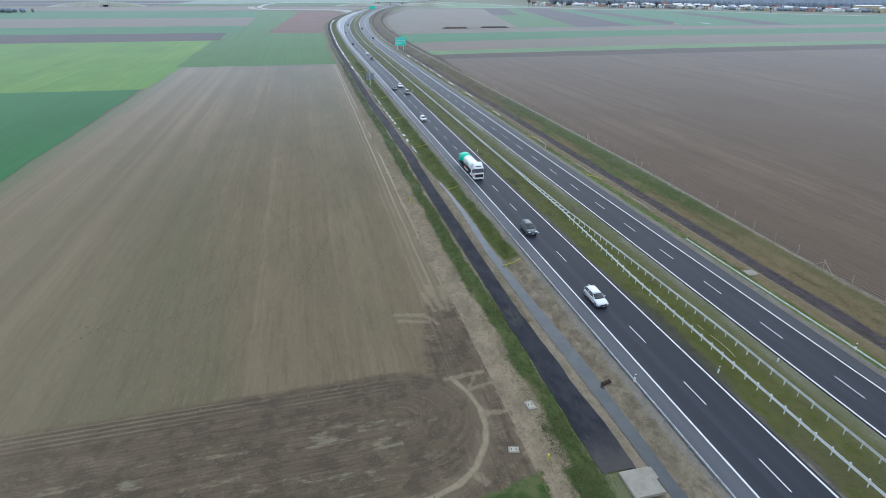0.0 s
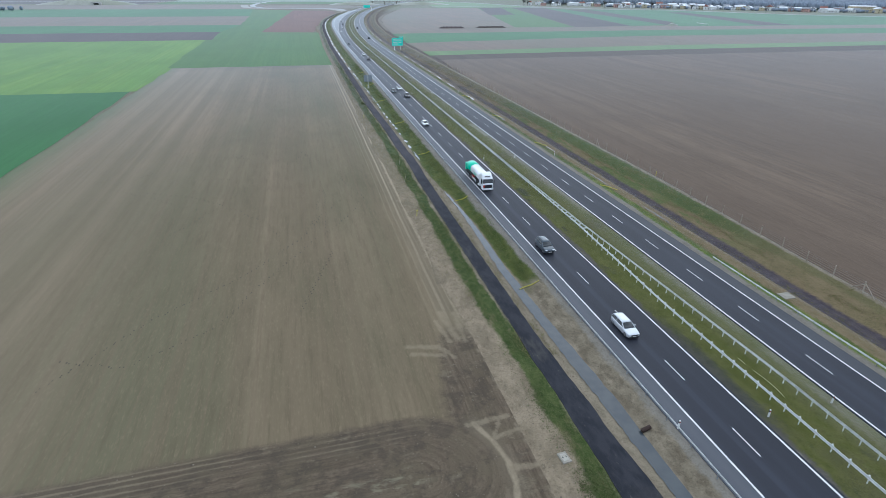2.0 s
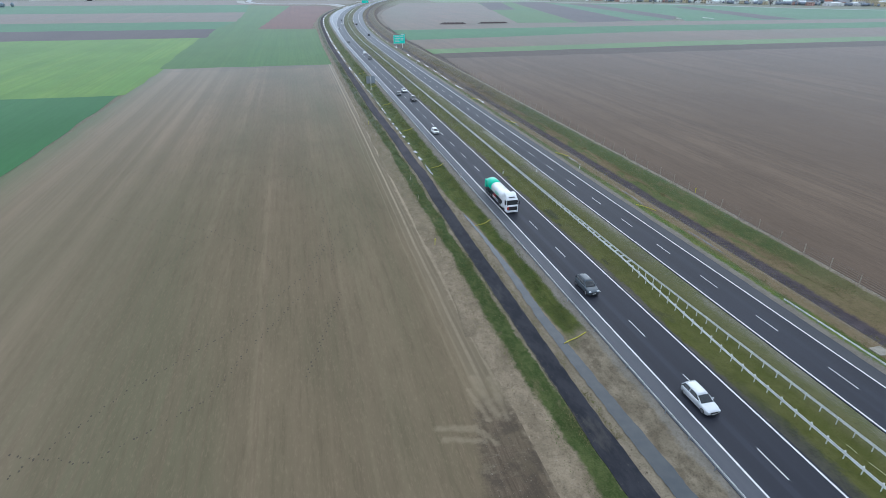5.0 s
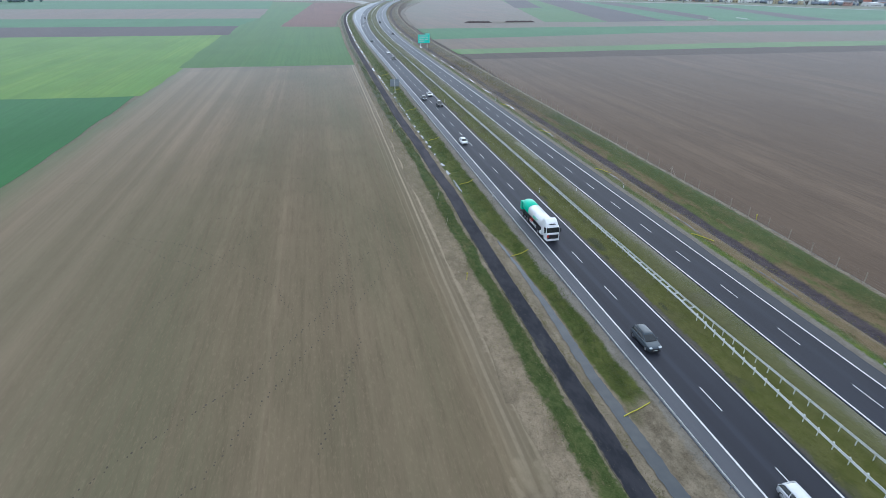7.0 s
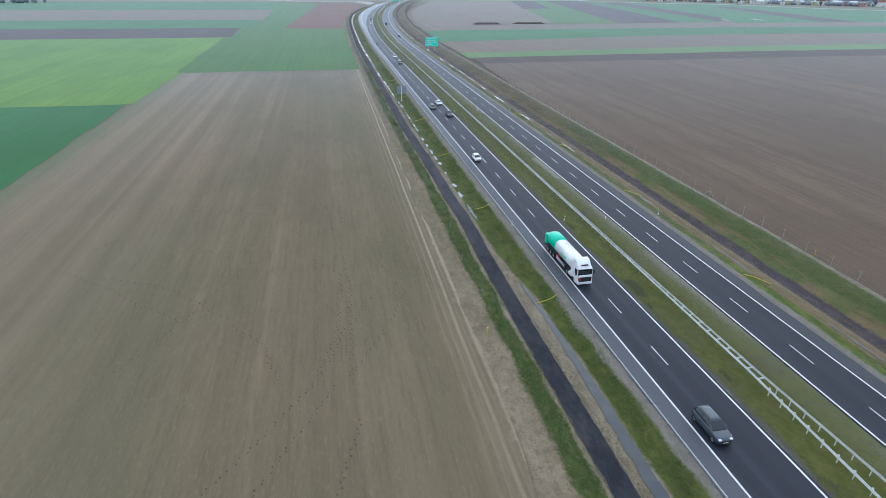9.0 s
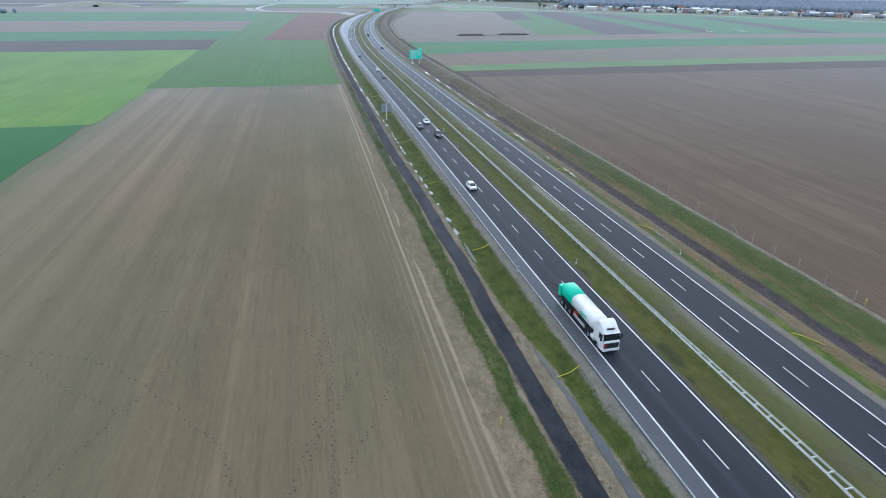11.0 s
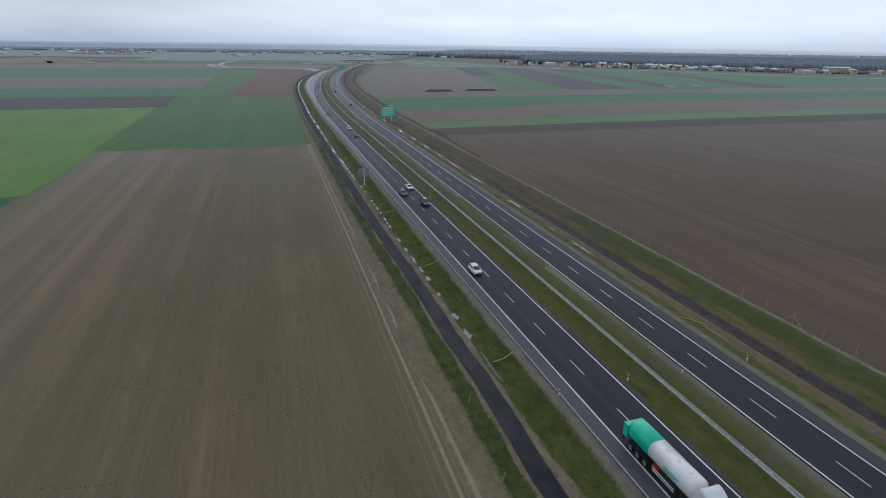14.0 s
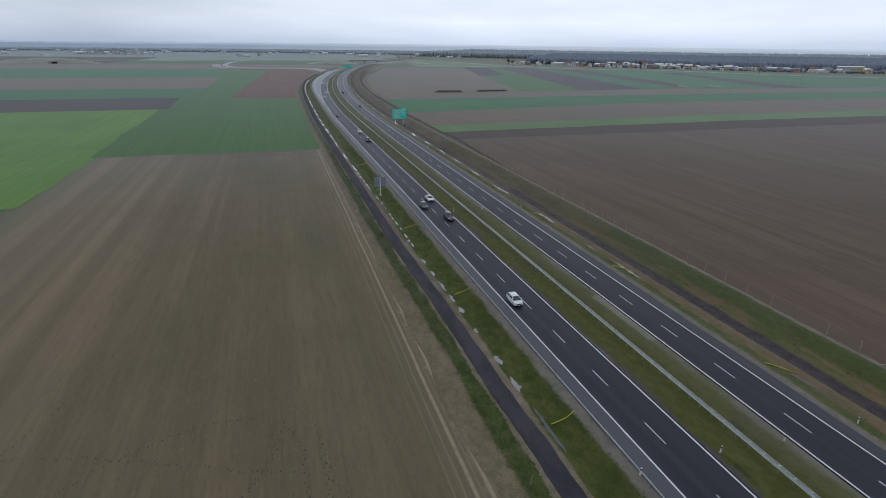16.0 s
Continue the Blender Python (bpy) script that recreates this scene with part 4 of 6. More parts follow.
def mound(name, x, y, length, width, h, turn, label):
    """A long grassy bank with a flat crown."""
    vs, fs = [], []
    for i in range(25):
        s = -1 + i / 12
        k = h * max(0.0, 1 - abs(s) ** 2.2)
        for w, f in ((-1, 0), (-0.62, 0.55), (-0.3, 1), (0.3, 1), (0.62, 0.55), (1, 0)):
            vs.append((s * length / 2, w * width / 2, k * f + 0.3 * noise.noise((i / 3, w * 4, x))))
    for i in range(24):
        for j in range(5):
            a = i * 6 + j
            fs.append((a, a + 6, a + 7, a + 1))
    ob = mesh_object(name, vs, fs, M_BANK, True)
    ob.matrix_basis = pose(x, y, -1.05, 0, 0, turn)
    return tagged(ob, label, "embankment", kind="structure")


M_BANK = field("bank_grass", (0.4, 0.4, 0.34), (0.46, 0.45, 0.4), (0.34, 0.35, 0.27), 0, 0.3, 0.3)
mound("embankment_west", -425, 1450, 190, 46, 9.5, 6, "pale grassy bank of an overpass")
mound("embankment_bridge_a", 142, 1447, 120, 46, 5.6, 5, "grassy approach bank of a bridge")
mound("embankment_bridge_b", 300, 1462, 150, 46, 5.6, 8, "grassy approach bank of a bridge")
bridge = tagged(new("bridge"), "grey concrete road bridge over the motorway", "bridge")
bridge.matrix_basis = pose(0, 0, 0)
part("deck", boxes([((213, 1450, 6.6), (76, 9.5, 1.1))], 0.1), M_CONC, bridge)
for yy in (1445.4, 1454.6):
    part("parapet", boxes([((213, yy, 7.6), (76, 0.25, 0.9))]), M_ZINC, bridge, "steel parapet rail")
for xx in (184, 213, 242):
    part("pier", boxes([((xx, 1450, 2.5), (1.4, 6.5, 7.2))], 0.15), M_CONC, bridge)
M_PORTAL = plain("fresh_concrete", (0.62, 0.61, 0.58), (0.52, 0.51, 0.48), 0.5, 0.9)
overpass = tagged(new("underpass"), "small concrete underpass in a grassy bank", "underpass")
part("portal", boxes([((-404, 1426, 3.6), (20, 3, 1.6)), ((-411, 1426, 1), (5, 3, 4.4)), ((-396, 1426, 1), (5, 3, 4.4))], 0.1), M_PORTAL, overpass)
# a solid black block stands in for the shade inside the passage
part("opening", boxes([((-403.5, 1428, 1.0), (9.8, 4, 3.6))]), M_BLACK, overpass, "black block standing for the shaded opening")


# ---- guard rails ----
def w_beam(y0, y1, uf, z, side, step, tall=1.0):
    """A corrugated rail that follows uf(y)."""
    prof = ((0, -0.155), (0.045, -0.12), (0.045, -0.06), (0.0, -0.02), (0.0, 0.02), (0.045, 0.06), (0.045, 0.12), (0, 0.155))
    rows, y = [], y0
    ys = stations(y0, y1, step)
    vs, fs = [], []
    for y in ys:
        for a, b in prof:
            vs.append((uf(y) + dx(y) + side * a, y, z + b * tall))
    n = len(prof)
    for i in range(len(ys) - 1):
        for j in range(n - 1):
            fs.append((i * n + j, i * n + j + 1, (i + 1) * n + j + 1, (i + 1) * n + j))
        fs.append((i * n, i * n + n - 1, (i + 1) * n + n - 1, (i + 1) * n))
    return vs, fs


def ease(y, a, b, va, vb):
    f = max(0.0, min(1.0, (y - a) / (b - a)))
    return va + (vb - va) * f


def rail_a(y):
    return ease(y, 66, 96, 46.05, 47.25) + ease(y, 96, 125, 0, 0.16)


def rail_b(y):
    return ease(y, 50, 96, 49.85, 48.15) - ease(y, 96, 125, 0, 0.3)


POST = bpy.data.meshes.new("post")
bm = bmesh.new()
box(bm, (0, 0, -0.12), (0.11, 0.06, 1.3))
bm.to_mesh(POST)
bm.free()
POST.materials.append(M_ZINC)
SIDE_POST = POST.copy()
SIDE_POST.materials.clear()
SIDE_POST.materials.append(M_POST)
SPACER = bpy.data.meshes.new("spacer")
bm = bmesh.new()
box(bm, (0, 0, 0), (1.0, 0.09, 0.16))
bm.to_mesh(SPACER)
bm.free()
SPACER.materials.append(M_ZINC)
CAP = bpy.data.meshes.new("reflector")
bm = bmesh.new()
box(bm, (0, 0, 0), (0.16, 0.1, 0.14))
bm.to_mesh(CAP)
bm.free()
CAP.materials.append(M_WHITE)


def beams(rail, uf, y1, z, side, tall=1.0):
    y = 4.0
    while y < y1:
        step = 40.0 if y < 500 else 150.0
        vs, fs = w_beam(y, min(y + step, y1), uf, z, side, 4.0, tall)
        me = bpy.data.meshes.new("beam")
        me.from_pydata(vs, [], fs)
        me.materials.append(M_ZINC)
        ob = new("beam", me)
        ob.parent = rail
        y += step


median_rail = tagged(new("guard_rail"), "galvanised steel double guard rail in the grass median", "guard rail")
beams(median_rail, rail_a, 1000, 0.56, -1, 1.15)
beams(median_rail, rail_b, 1000, 0.56, 1, 1.15)
y = 6.0
while y < 440:
    split = rail_b(y) - rail_a(y)
    if split > 1.2:
        same_part("post", POST, median_rail, pose(rail_a(y) + 0.1 + dx(y), y, 0.2))
        same_part("reflector", CAP, median_rail, pose(rail_a(y) - 0.02 + dx(y), y, 0.83))
        same_part("post", POST, median_rail, pose(rail_b(y) - 0.1 + dx(y), y, 0.2))
    else:
        same_part("post", SIDE_POST, median_rail, pose((rail_a(y) + rail_b(y)) / 2 + dx(y), y, 0.12))
        if y < 260:
            same_part("spacer", SPACER, median_rail, pose((rail_a(y) + rail_b(y)) / 2 + dx(y), y, 0.6) @ Matrix.Diagonal((split, 1, 1, 1)))
    y += 2.0
side_rail = tagged(new("guard_rail"), "galvanised steel guard rail beside the hard shoulder", "guard rail")
beams(side_rail, lambda y: 32.85 - aux(y), 640, 0.5, 1, 0.62)
y = 9.7
while y < 420:
    same_part("post", SIDE_POST, side_rail, pose(32.72, y, 0.02))
    y += 4.0


verge_rail = tagged(new("guard_rail"), "galvanised steel guard rail on the gravel verge", "guard rail")
beams(verge_rail, lambda y: 63.3, 78, 0.5, -1, 0.8)
y = 8.0
while y < 78:
    same_part("post", SIDE_POST, verge_rail, pose(63.42, y, 0.0))
    y += 4.0


# ---- marker posts ----
def marker_post(tall=1.0):
    ob = tagged(new("marker_post"), "white plastic roadside marker post with a reflector", "marker post", "marker posts along the motorway")
    part("body", boxes([((0, 0, tall / 2 - 0.05), (0.19, 0.13, tall + 0.1))], 0.02), M_WHITE, ob)
    part("band", boxes([((0, 0, tall * 0.8), (0.2, 0.14, 0.22))]), M_BLACK, ob, "black slanted band")
    part("reflector", boxes([((0, -0.074, tall * 0.8), (0.07, 0.012, 0.17))]), M_REFL, ob, "small red reflector")
    return ob


first_post = marker_post()
first_post.matrix_basis = pose(43.75, 43.6, -0.1)
for k in range(0, 8):
    for u in (32.9, 43.75, 52.3, 63.9):
        if k == 0 and u == 43.75:
            continue
        y = 43.7 + 100 * k
        copy_thing(first_post, pose(u + dx(y), y + random.uniform(-0.3, 0.5), (0.3 if u == 32.9 and k == 0 else height(u) - 0.02), random.uniform(-3, 3), random.uniform(-3, 3), random.uniform(-5, 5)))


def stake(x, y, h, label):
    ob = tagged(new("marker_stake"), label, "stake")
    bm = bmesh.new()
    rod(bm, (0, 0, -0.2), (0.05, 0, h), 0.06, 0.06, 8)
    part("pole", bm, M_YELLOW, ob)
    part("cap", boxes([((0.05, 0, h), (0.2, 0.2, 0.25))], 0.03), M_YELLOW, ob)
    ob.matrix_basis = pose(x, y, height(x), 0, 0, random.uniform(0, 90))
    return ob


stake(18.8, 36.0, 0.9, "short yellow marker stake in the sandy strip")
stake(18.7, 110.4, 1.1, "yellow marker stake at the edge of the field")
stake(81.6, 122.6, 1.2, "yellow marker stake at the wire fence")
stake(18.9, 205.0, 0.9, "yellow marker stake at the edge of the field")
for x, y in ((20.1, 132.0), (21.2, 146.0), (19.8, 166.0)):
    ob = tagged(new("wooden_stake"), "thin pale wooden stake in the grass strip", "stake")
    part("pole", rod(bmesh.new(), (0, 0, -0.3), (0.1, 0.05, 1.5), 0.05, 0.04, 6), M_WOOD, ob)
    ob.matrix_basis = pose(x, y, height(x), 4, 6, 0)

# ---- wire fence ----
fence = tagged(new("wire_fence"), "wire mesh fence on weathered wooden posts", "fence")
FPOST = bpy.data.meshes.new("fence_post")
bm = bmesh.new()
rod(bm, (0, 0, -0.6), (0, 0, 2.0), 0.09, 0.075, 7)
bm.to_mesh(FPOST)
bm.free()
FPOST.materials.append(M_WOOD)


def fence_u(y):
    return ease(y, 57, 122, 78.3, 80.6)


y, k, spans = 19.2, 0, []
while y < 330:
    x = fence_u(y) + dx(y)
    same_part("fence_post", FPOST, fence, pose(x, y, -0.3, random.uniform(-3, 3), random.uniform(-4, 4), random.uniform(0, 90)))
    if k % 16 == 8 and y < 260:
        brace = bmesh.new()
        rod(brace, (x, y, 1.3), (x, y - 2.0, -0.3), 0.06, 0.06, 6)
        rod(brace, (x, y, 1.3), (x, y + 2.0, -0.3), 0.06, 0.06, 6)
        part("brace", brace, M_WOOD, fence)
    spans.append((x, y))
    y += 5.5
    k += 1
for z in (0.3, 0.75, 1.2, 1.6):
    part("wire", loft(bmesh.new(), [[(px + a, py, z - 0.05 + b) for a, b in ((-0.0035, -0.003), (0.0035, -0.003), (0.0, 0.004))] for px, py in spans]), M_WIRE, fence)

# ---- signs ----
def signboard(name, x, y, w, h, low, face, label, back=M_SIGNBACK):
    """A large road sign on two posts; its face looks along +y or -y."""
    ob = tagged(new(name), label, "road sign")
    s = -1 if face else 1
    part("panel", boxes([((0, 0, low + h / 2), (w, 0.1, h))], 0.02), face or back, ob)
    for zz in (0.2, 0.5, 0.8):
        part("stiffener", boxes([((0, -s * 0.1, low + h * zz), (w * 0.96, 0.1, 0.12))]), M_SIGNBACK, ob)
    posts = (-w * 0.28, w * 0.28) if face else (0.0,)
    for px in posts:
        part("post", boxes([((px, -s * 0.22, (low + h) / 2 - 0.3), (0.24, 0.18, low + h + 0.6))]), M_ZINC, ob)
        part("footing", boxes([((px, -s * 0.22, 0.06), (1.1, 1.1, 0.5))], 0.05), M_CONC, ob, "pale concrete footing")
    ob.matrix_basis = pose(x, y, height(x - dx(y)))
    return ob


signboard("road_sign", 28.3, 269.0, 3.7, 3.0, 2.8, None, "large grey road sign seen from behind")
green = signboard("direction_sign", 68.6, 424.5, 8.0, 5.4, 3.2, M_GREENSIGN, "large green direction sign with white lettering bars")
part("exit_plate", boxes([((2.5, 0, 9.0), (2.8, 0.1, 0.8))], 0.02), M_GREENSIGN, green)
for bx, bz, bw in ((-1.6, 7.7, 3.0), (1.7, 7.7, 2.4), (-1.2, 6.6, 3.8), (2.1, 6.6, 1.8), (-1.6, 5.5, 3.0), (1.9, 5.5, 2.2), (-1.4, 4.4, 3.4), (2.5, 9.0, 1.9)):
    part("lettering", boxes([((bx, -0.065, bz), (bw, 0.012, 0.42))]), M_WHITE, green, "white lettering bar")
part("border", boxes([((0, -0.062, 8.5), (7.7, 0.01, 0.08)), ((0, -0.062, 3.3), (7.7, 0.01, 0.08)), ((-3.85, -0.062, 5.9), (0.08, 0.01, 5.2)), ((3.85, -0.062, 5.9), (0.08, 0.01, 5.2))]), M_WHITE, green, "white border line")
gantry = tagged(new("sign_gantry"), "green overhead direction signs on a steel gantry", "road sign")
gy = 1080.0
gx = dx(gy)
part("beam", boxes([((52.5 + gx, gy, 7.2), (24, 0.5, 0.6))]), M_ZINC, gantry)
for u in (40.8, 64.2):
    part("column", boxes([((u + gx, gy, 3.2), (0.4, 0.4, 8.2))]), M_ZINC, gantry)
for u, w in ((54.5, 8.0), (60.4, 3.2)):
    part("panel", boxes([((u + gx, gy - 0.4, 7.0), (w, 0.12, 4.2))]), M_GREENSIGN, gantry, "green sign panel")


# ---- standing water, slabs and pipes ----
def pool(c, w, y0, y1, z, label):
    """A shallow puddle with an uneven outline, along the verge."""
    n = max(16, min(44, int((y1 - y0) / 0.3)))
    vs, fs = [], []
    for i in range(n + 1):
        f = i / n
        y = y0 + (y1 - y0) * f
        k = min(1.0, 0.1 + 3.2 * min(f, 1 - f))
        mid = c(y) + 0.3 * noise.noise((y / 6.0, w, 2)) + dx(y)
        a = w * k * max(0.12, 0.6 + 1.1 * noise.noise((y / 1.3, w * 9, 4)) + 0.5 * noise.noise((y / 0.5, w, 2)))
        b = w * k * max(0.12, 0.6 + 1.1 * noise.noise((y / 1.5, w * 9, 9)) + 0.5 * noise.noise((y / 0.5, w, 7)))
        vs += [(mid - a, y, z), (mid + b, y, z)]
    for i in range(n):
        fs.append((2 * i, 2 * i + 1, 2 * i + 3, 2 * i + 2))
    return tagged(mesh_object("puddle", vs, fs, M_WATER if y1 < 160 else M_PUDDLE), label, "water", kind="structure")


def creek():
    pts = ((22, 28.3, 30.2), (30, 28.3, 30.1), (38, 28.2, 30.35), (46, 27.95, 30.1), (52, 27.8, 29.8), (60, 27.55, 29.4), (70, 27.35, 28.95), (84, 27.2, 28.6), (92, 27.5, 28.8), (100, 27.8, 28.9), (111, 28.0, 28.75), (118, 27.85, 28.4), (124, 27.75, 27.95))
    vs, fs = [], []
    for (ya, a0, a1), (yb, b0, b1) in zip(pts, pts[1:]):
        n = int((yb - ya) / 0.4)
        for i in range(n):
            f = i / n
            y = ya + (yb - ya) * f
            j = 0.16 * noise.noise((y / 2.3, 3, 0)) + 0.16 * noise.noise((y / 0.9, 3, 4))
            vs += [(a0 + (b0 - a0) * f + j, y, -0.86), (a1 + (b1 - a1) * f + 0.2 * noise.noise((y / 2.6, 8, 0)) + 0.14 * noise.noise((y / 0.8, 8, 3)), y, -0.86)]
    for i in range(len(vs) // 2 - 1):
        fs.append((2 * i, 2 * i + 1, 2 * i + 3, 2 * i + 2))
    return tagged(mesh_object("water_ditch", vs, fs, M_WATER), "still grey water standing in the roadside ditch", "water", kind="structure")


creek()
def wet_line(y):
    """Where the puddles of the west ditch lie."""
    return 27.45 - 0.5 * smooth(y, 185, 205) - 0.9 * smooth(y, 245, 300) - 0.5 * smooth(y, 300, 340) - aux(y)


pool(lambda y: 27.6, 0.45, 149.5, 158.5, -0.97, "grey puddle in the grassy ditch")
y = 162.0
while y < 820:
    far = max(0.0, y - 200)
    n = random.uniform(1.4, 5.0) if y < 300 else random.uniform(5, 16) + far * 0.02
    w = random.uniform(0.34, 0.68) + far * 0.0009
    pool(wet_line, w, y, y + n, height(wet_line(y) + aux(y)) + 0.075, "pale ragged puddle reflecting the sky in the ditch")
    y += n + (random.uniform(0.4, 3.2) + (5 if random.random() < 0.12 else 0) if y < 300 else random.uniform(4, 20))
for c, w, y0, y1 in ((66.75, 0.2, 92.5, 106), (66.45, 0.2, 118, 131), (66.4, 0.2, 147.5, 158), (66.3, 0.35, 190, 201), (66.2, 0.3, 207, 211), (66.6, 0.4, 228, 240), (66.8, 0.45, 259, 273), (67.1, 0.4, 284, 300), (67.4, 0.4, 307, 319), (67.4, 0.45, 327, 341), (67.3, 0.45, 351, 363)):
    pool(lambda y, c=c: c, w, y0, y1, -0.585, "pale puddle reflecting the sky beside the road")
y = 376.0
while y < 760:
    n = random.uniform(5, 12) + (y - 120) * 0.012
    pool(lambda y: 67.0, 0.5, y, y + n, -0.585, "pale puddle reflecting the sky beside the road")
    y += n + random.uniform(10, 34)


def slab(x, y, w, d, turn, label, z=None):
    ob = tagged(new("concrete_cover"), label, "concrete cover")
    part("frame", boxes([((0, 0, 0.02), (w, d, 0.22))], 0.02), M_CONC, ob)
    part("lid", boxes([((0, 0, 0.12), (w * 0.68, d * 0.68, 0.08))], 0.015), M_PALECONC, ob)
    for s in (-0.2, 0.2):
        part("grip", boxes([((s * w, 0, 0.165), (0.08, 0.2, 0.03))]), M_BLACK, ob)
    ob.matrix_basis = pose(x, y, height(x) if z is None else z, 0, 0, turn)
    return ob


M_PALECONC = plain("pale_concrete", (0.46, 0.42, 0.35), (0.36, 0.33, 0.27), 1.4, 0.9)
slab(20.1, 43.9, 0.95, 1.35, 6, "square concrete manhole cover in the sand")
slab(16.2, 38.4, 1.1, 0.8, -14, "pale concrete manhole cover in the sand")
culvert = tagged(new("culvert_slab"), "flat concrete culvert slab across the ditch", "culvert")
part("slab", boxes([((26.3, 31.4, -0.5), (3.1, 3.1, 0.34))], 0.04), M_CONC, culvert)
part("headwall", boxes([((28.0, 32.2, -0.75), (0.3, 1.4, 0.7))], 0.03), M_CONC, culvert)
outlet = tagged(new("drain_outlet"), "dark rusty drain pipe end in the ditch bank", "pipe")
bm = bmesh.new()
rod(bm, (29.7, 45.5, -0.72), (30.7, 45.5, -0.35), 0.24, 0.24, 14)
part("pipe", bm, plain("rusty_iron", (0.06, 0.035, 0.025), (0.04, 0.025, 0.02), 4.0, 0.85), outlet)


cover = tagged(new("drain_slab"), "grey concrete drain slab in the dry verge", "slab")
part("slab", boxes([((66.9, 65.6, height(66.9) + 0.02), (1.9, 1.7, 0.2))], 0.03), M_CONC, cover)
part("lid", boxes([((66.9, 65.6, height(66.9) + 0.13), (1.0, 1.0, 0.05))], 0.02), M_CONC, cover)


def hose(points, r, material, name, label):
    """A flexible pipe through points, draped on the bank."""
    cu = bpy.data.curves.new(name, "CURVE")
    cu.dimensions, cu.bevel_depth, cu.bevel_resolution, cu.resolution_u = "3D", r, 2, 8
    sp = cu.splines.new("BEZIER")
    sp.bezier_points.add(len(points) - 1)
    for b, p in zip(sp.bezier_points, points):
        b.co = p
        b.handle_left_type = b.handle_right_type = "AUTO"
    cu.materials.append(material)
    tmp = bpy.data.objects.new(name, cu)
    scene.collection.objects.link(tmp)
    me = bpy.data.meshes.new_from_object(tmp.evaluated_get(bpy.context.evaluated_depsgraph_get()))
    bpy.data.objects.remove(tmp)
    return tagged(new(name, me), label, "pipe", "drain pipes down the bank")


for i, y in enumerate((77.0, 116.8, 154.6, 193.6, 234.8, 275, 315)):
    s = random.uniform(-0.2, 0.2)
    pts = [(28.2, y + 0.2, -0.84), (29.2, y + 0.45 + s, height(29.6) + 0.2), (30.4, y + 0.75 + s, height(30.4) + 0.12), (31.7, y + 0.95, height(31.7) + 0.1)]
    hose(pts, 0.06, M_YELLOW, "drain_pipe", "yellow flexible drain pipe lying down the grass bank")
for y in (117.8, 157.8, 197.0, 237.0):
    hose([(63.9, y + 0.3, -0.05), (65.0, y - 0.2, -0.25), (66.2, y - 1.4, -0.5), (66.8, y - 2.6, -0.55)], 0.075, M_YELLOW, "drain_pipe", "yellow flexible drain pipe lying down the grass bank")


# ---- grass, prints and stones ----
def scatter_mesh(name, verts, faces, material, label, category):
    """Many small pieces in one mesh, from numpy arrays of triangles."""
    me = bpy.data.meshes.new(name)
    me.vertices.add(len(verts))
    me.vertices.foreach_set("co", verts.astype(np.float32).ravel())
    me.loops.add(faces.size)
    me.loops.foreach_set("vertex_index", faces.astype(np.int32).ravel())
    me.polygons.add(len(faces))
    me.polygons.foreach_set("loop_start", np.arange(0, faces.size, 3, dtype=np.int32))
    me.update(calc_edges=True)
    me.materials.append(material)
    return tagged(new(name, me), label, category, kind="stuff")


RNG = np.random.default_rng(7)
PU = np.array([p[0] for p in PROFILE], float)
PZ = np.array([p[1] for p in PROFILE], float)


def bend(y):
    a = np.maximum(0.0, np.minimum(y, BEND_END) - BEND_Y)
    return BEND_K * a * a


def tufts(zones, material, label, tall):
    """Blades of grass in small crossed clumps."""
    us, ys, hs = [], [], []
    for u0, u1, y0, y1, n, k in zones:
        u, y = RNG.uniform(u0, u1, n) + RNG.normal(0, 0.35, n), y0 + (y1 - y0) * RNG.uniform(0, 1, n) ** 1.25
        lump = np.sin(u * 1.7 + y * 0.31) + np.sin(y * 0.83 - u * 0.6) + np.sin(y * 0.13 + 2)
        keep = lump + RNG.uniform(-1.6, 1.6, n) > -0.6
        us.append(u[keep])
        ys.append(y[keep])
        hs.append(np.full(keep.sum(), k))
    u, y, k = np.concatenate(us), np.concatenate(ys), np.concatenate(hs)
    n = len(u)
    z = np.interp(u, PU, PZ) - 0.03
    x = u + bend(y)
    verts, faces = [], []
    for b in range(4):
        a = RNG.uniform(0, 2 * np.pi, n)
        h = tall * k * RNG.uniform(0.5, 1.3, n)
        w = 0.04 * RNG.uniform(0.7, 1.6, n)
        ox, oy = RNG.normal(0, 0.16, n), RNG.normal(0, 0.16, n)
        p = np.stack([x + ox - np.cos(a) * w, y + oy - np.sin(a) * w, z], 1)
        q = np.stack([x + ox + np.cos(a) * w, y + oy + np.sin(a) * w, z], 1)
        lean = RNG.normal(0, 0.16, (n, 2))
        r = np.stack([x + ox + lean[:, 0], y + oy + lean[:, 1], z + h], 1)
        verts.append(np.stack([p, q, r], 1).reshape(-1, 3))
    v = np.concatenate(verts)
    return scatter_mesh("grass", v, np.arange(len(v)).reshape(-1, 3), material, label, "grass")


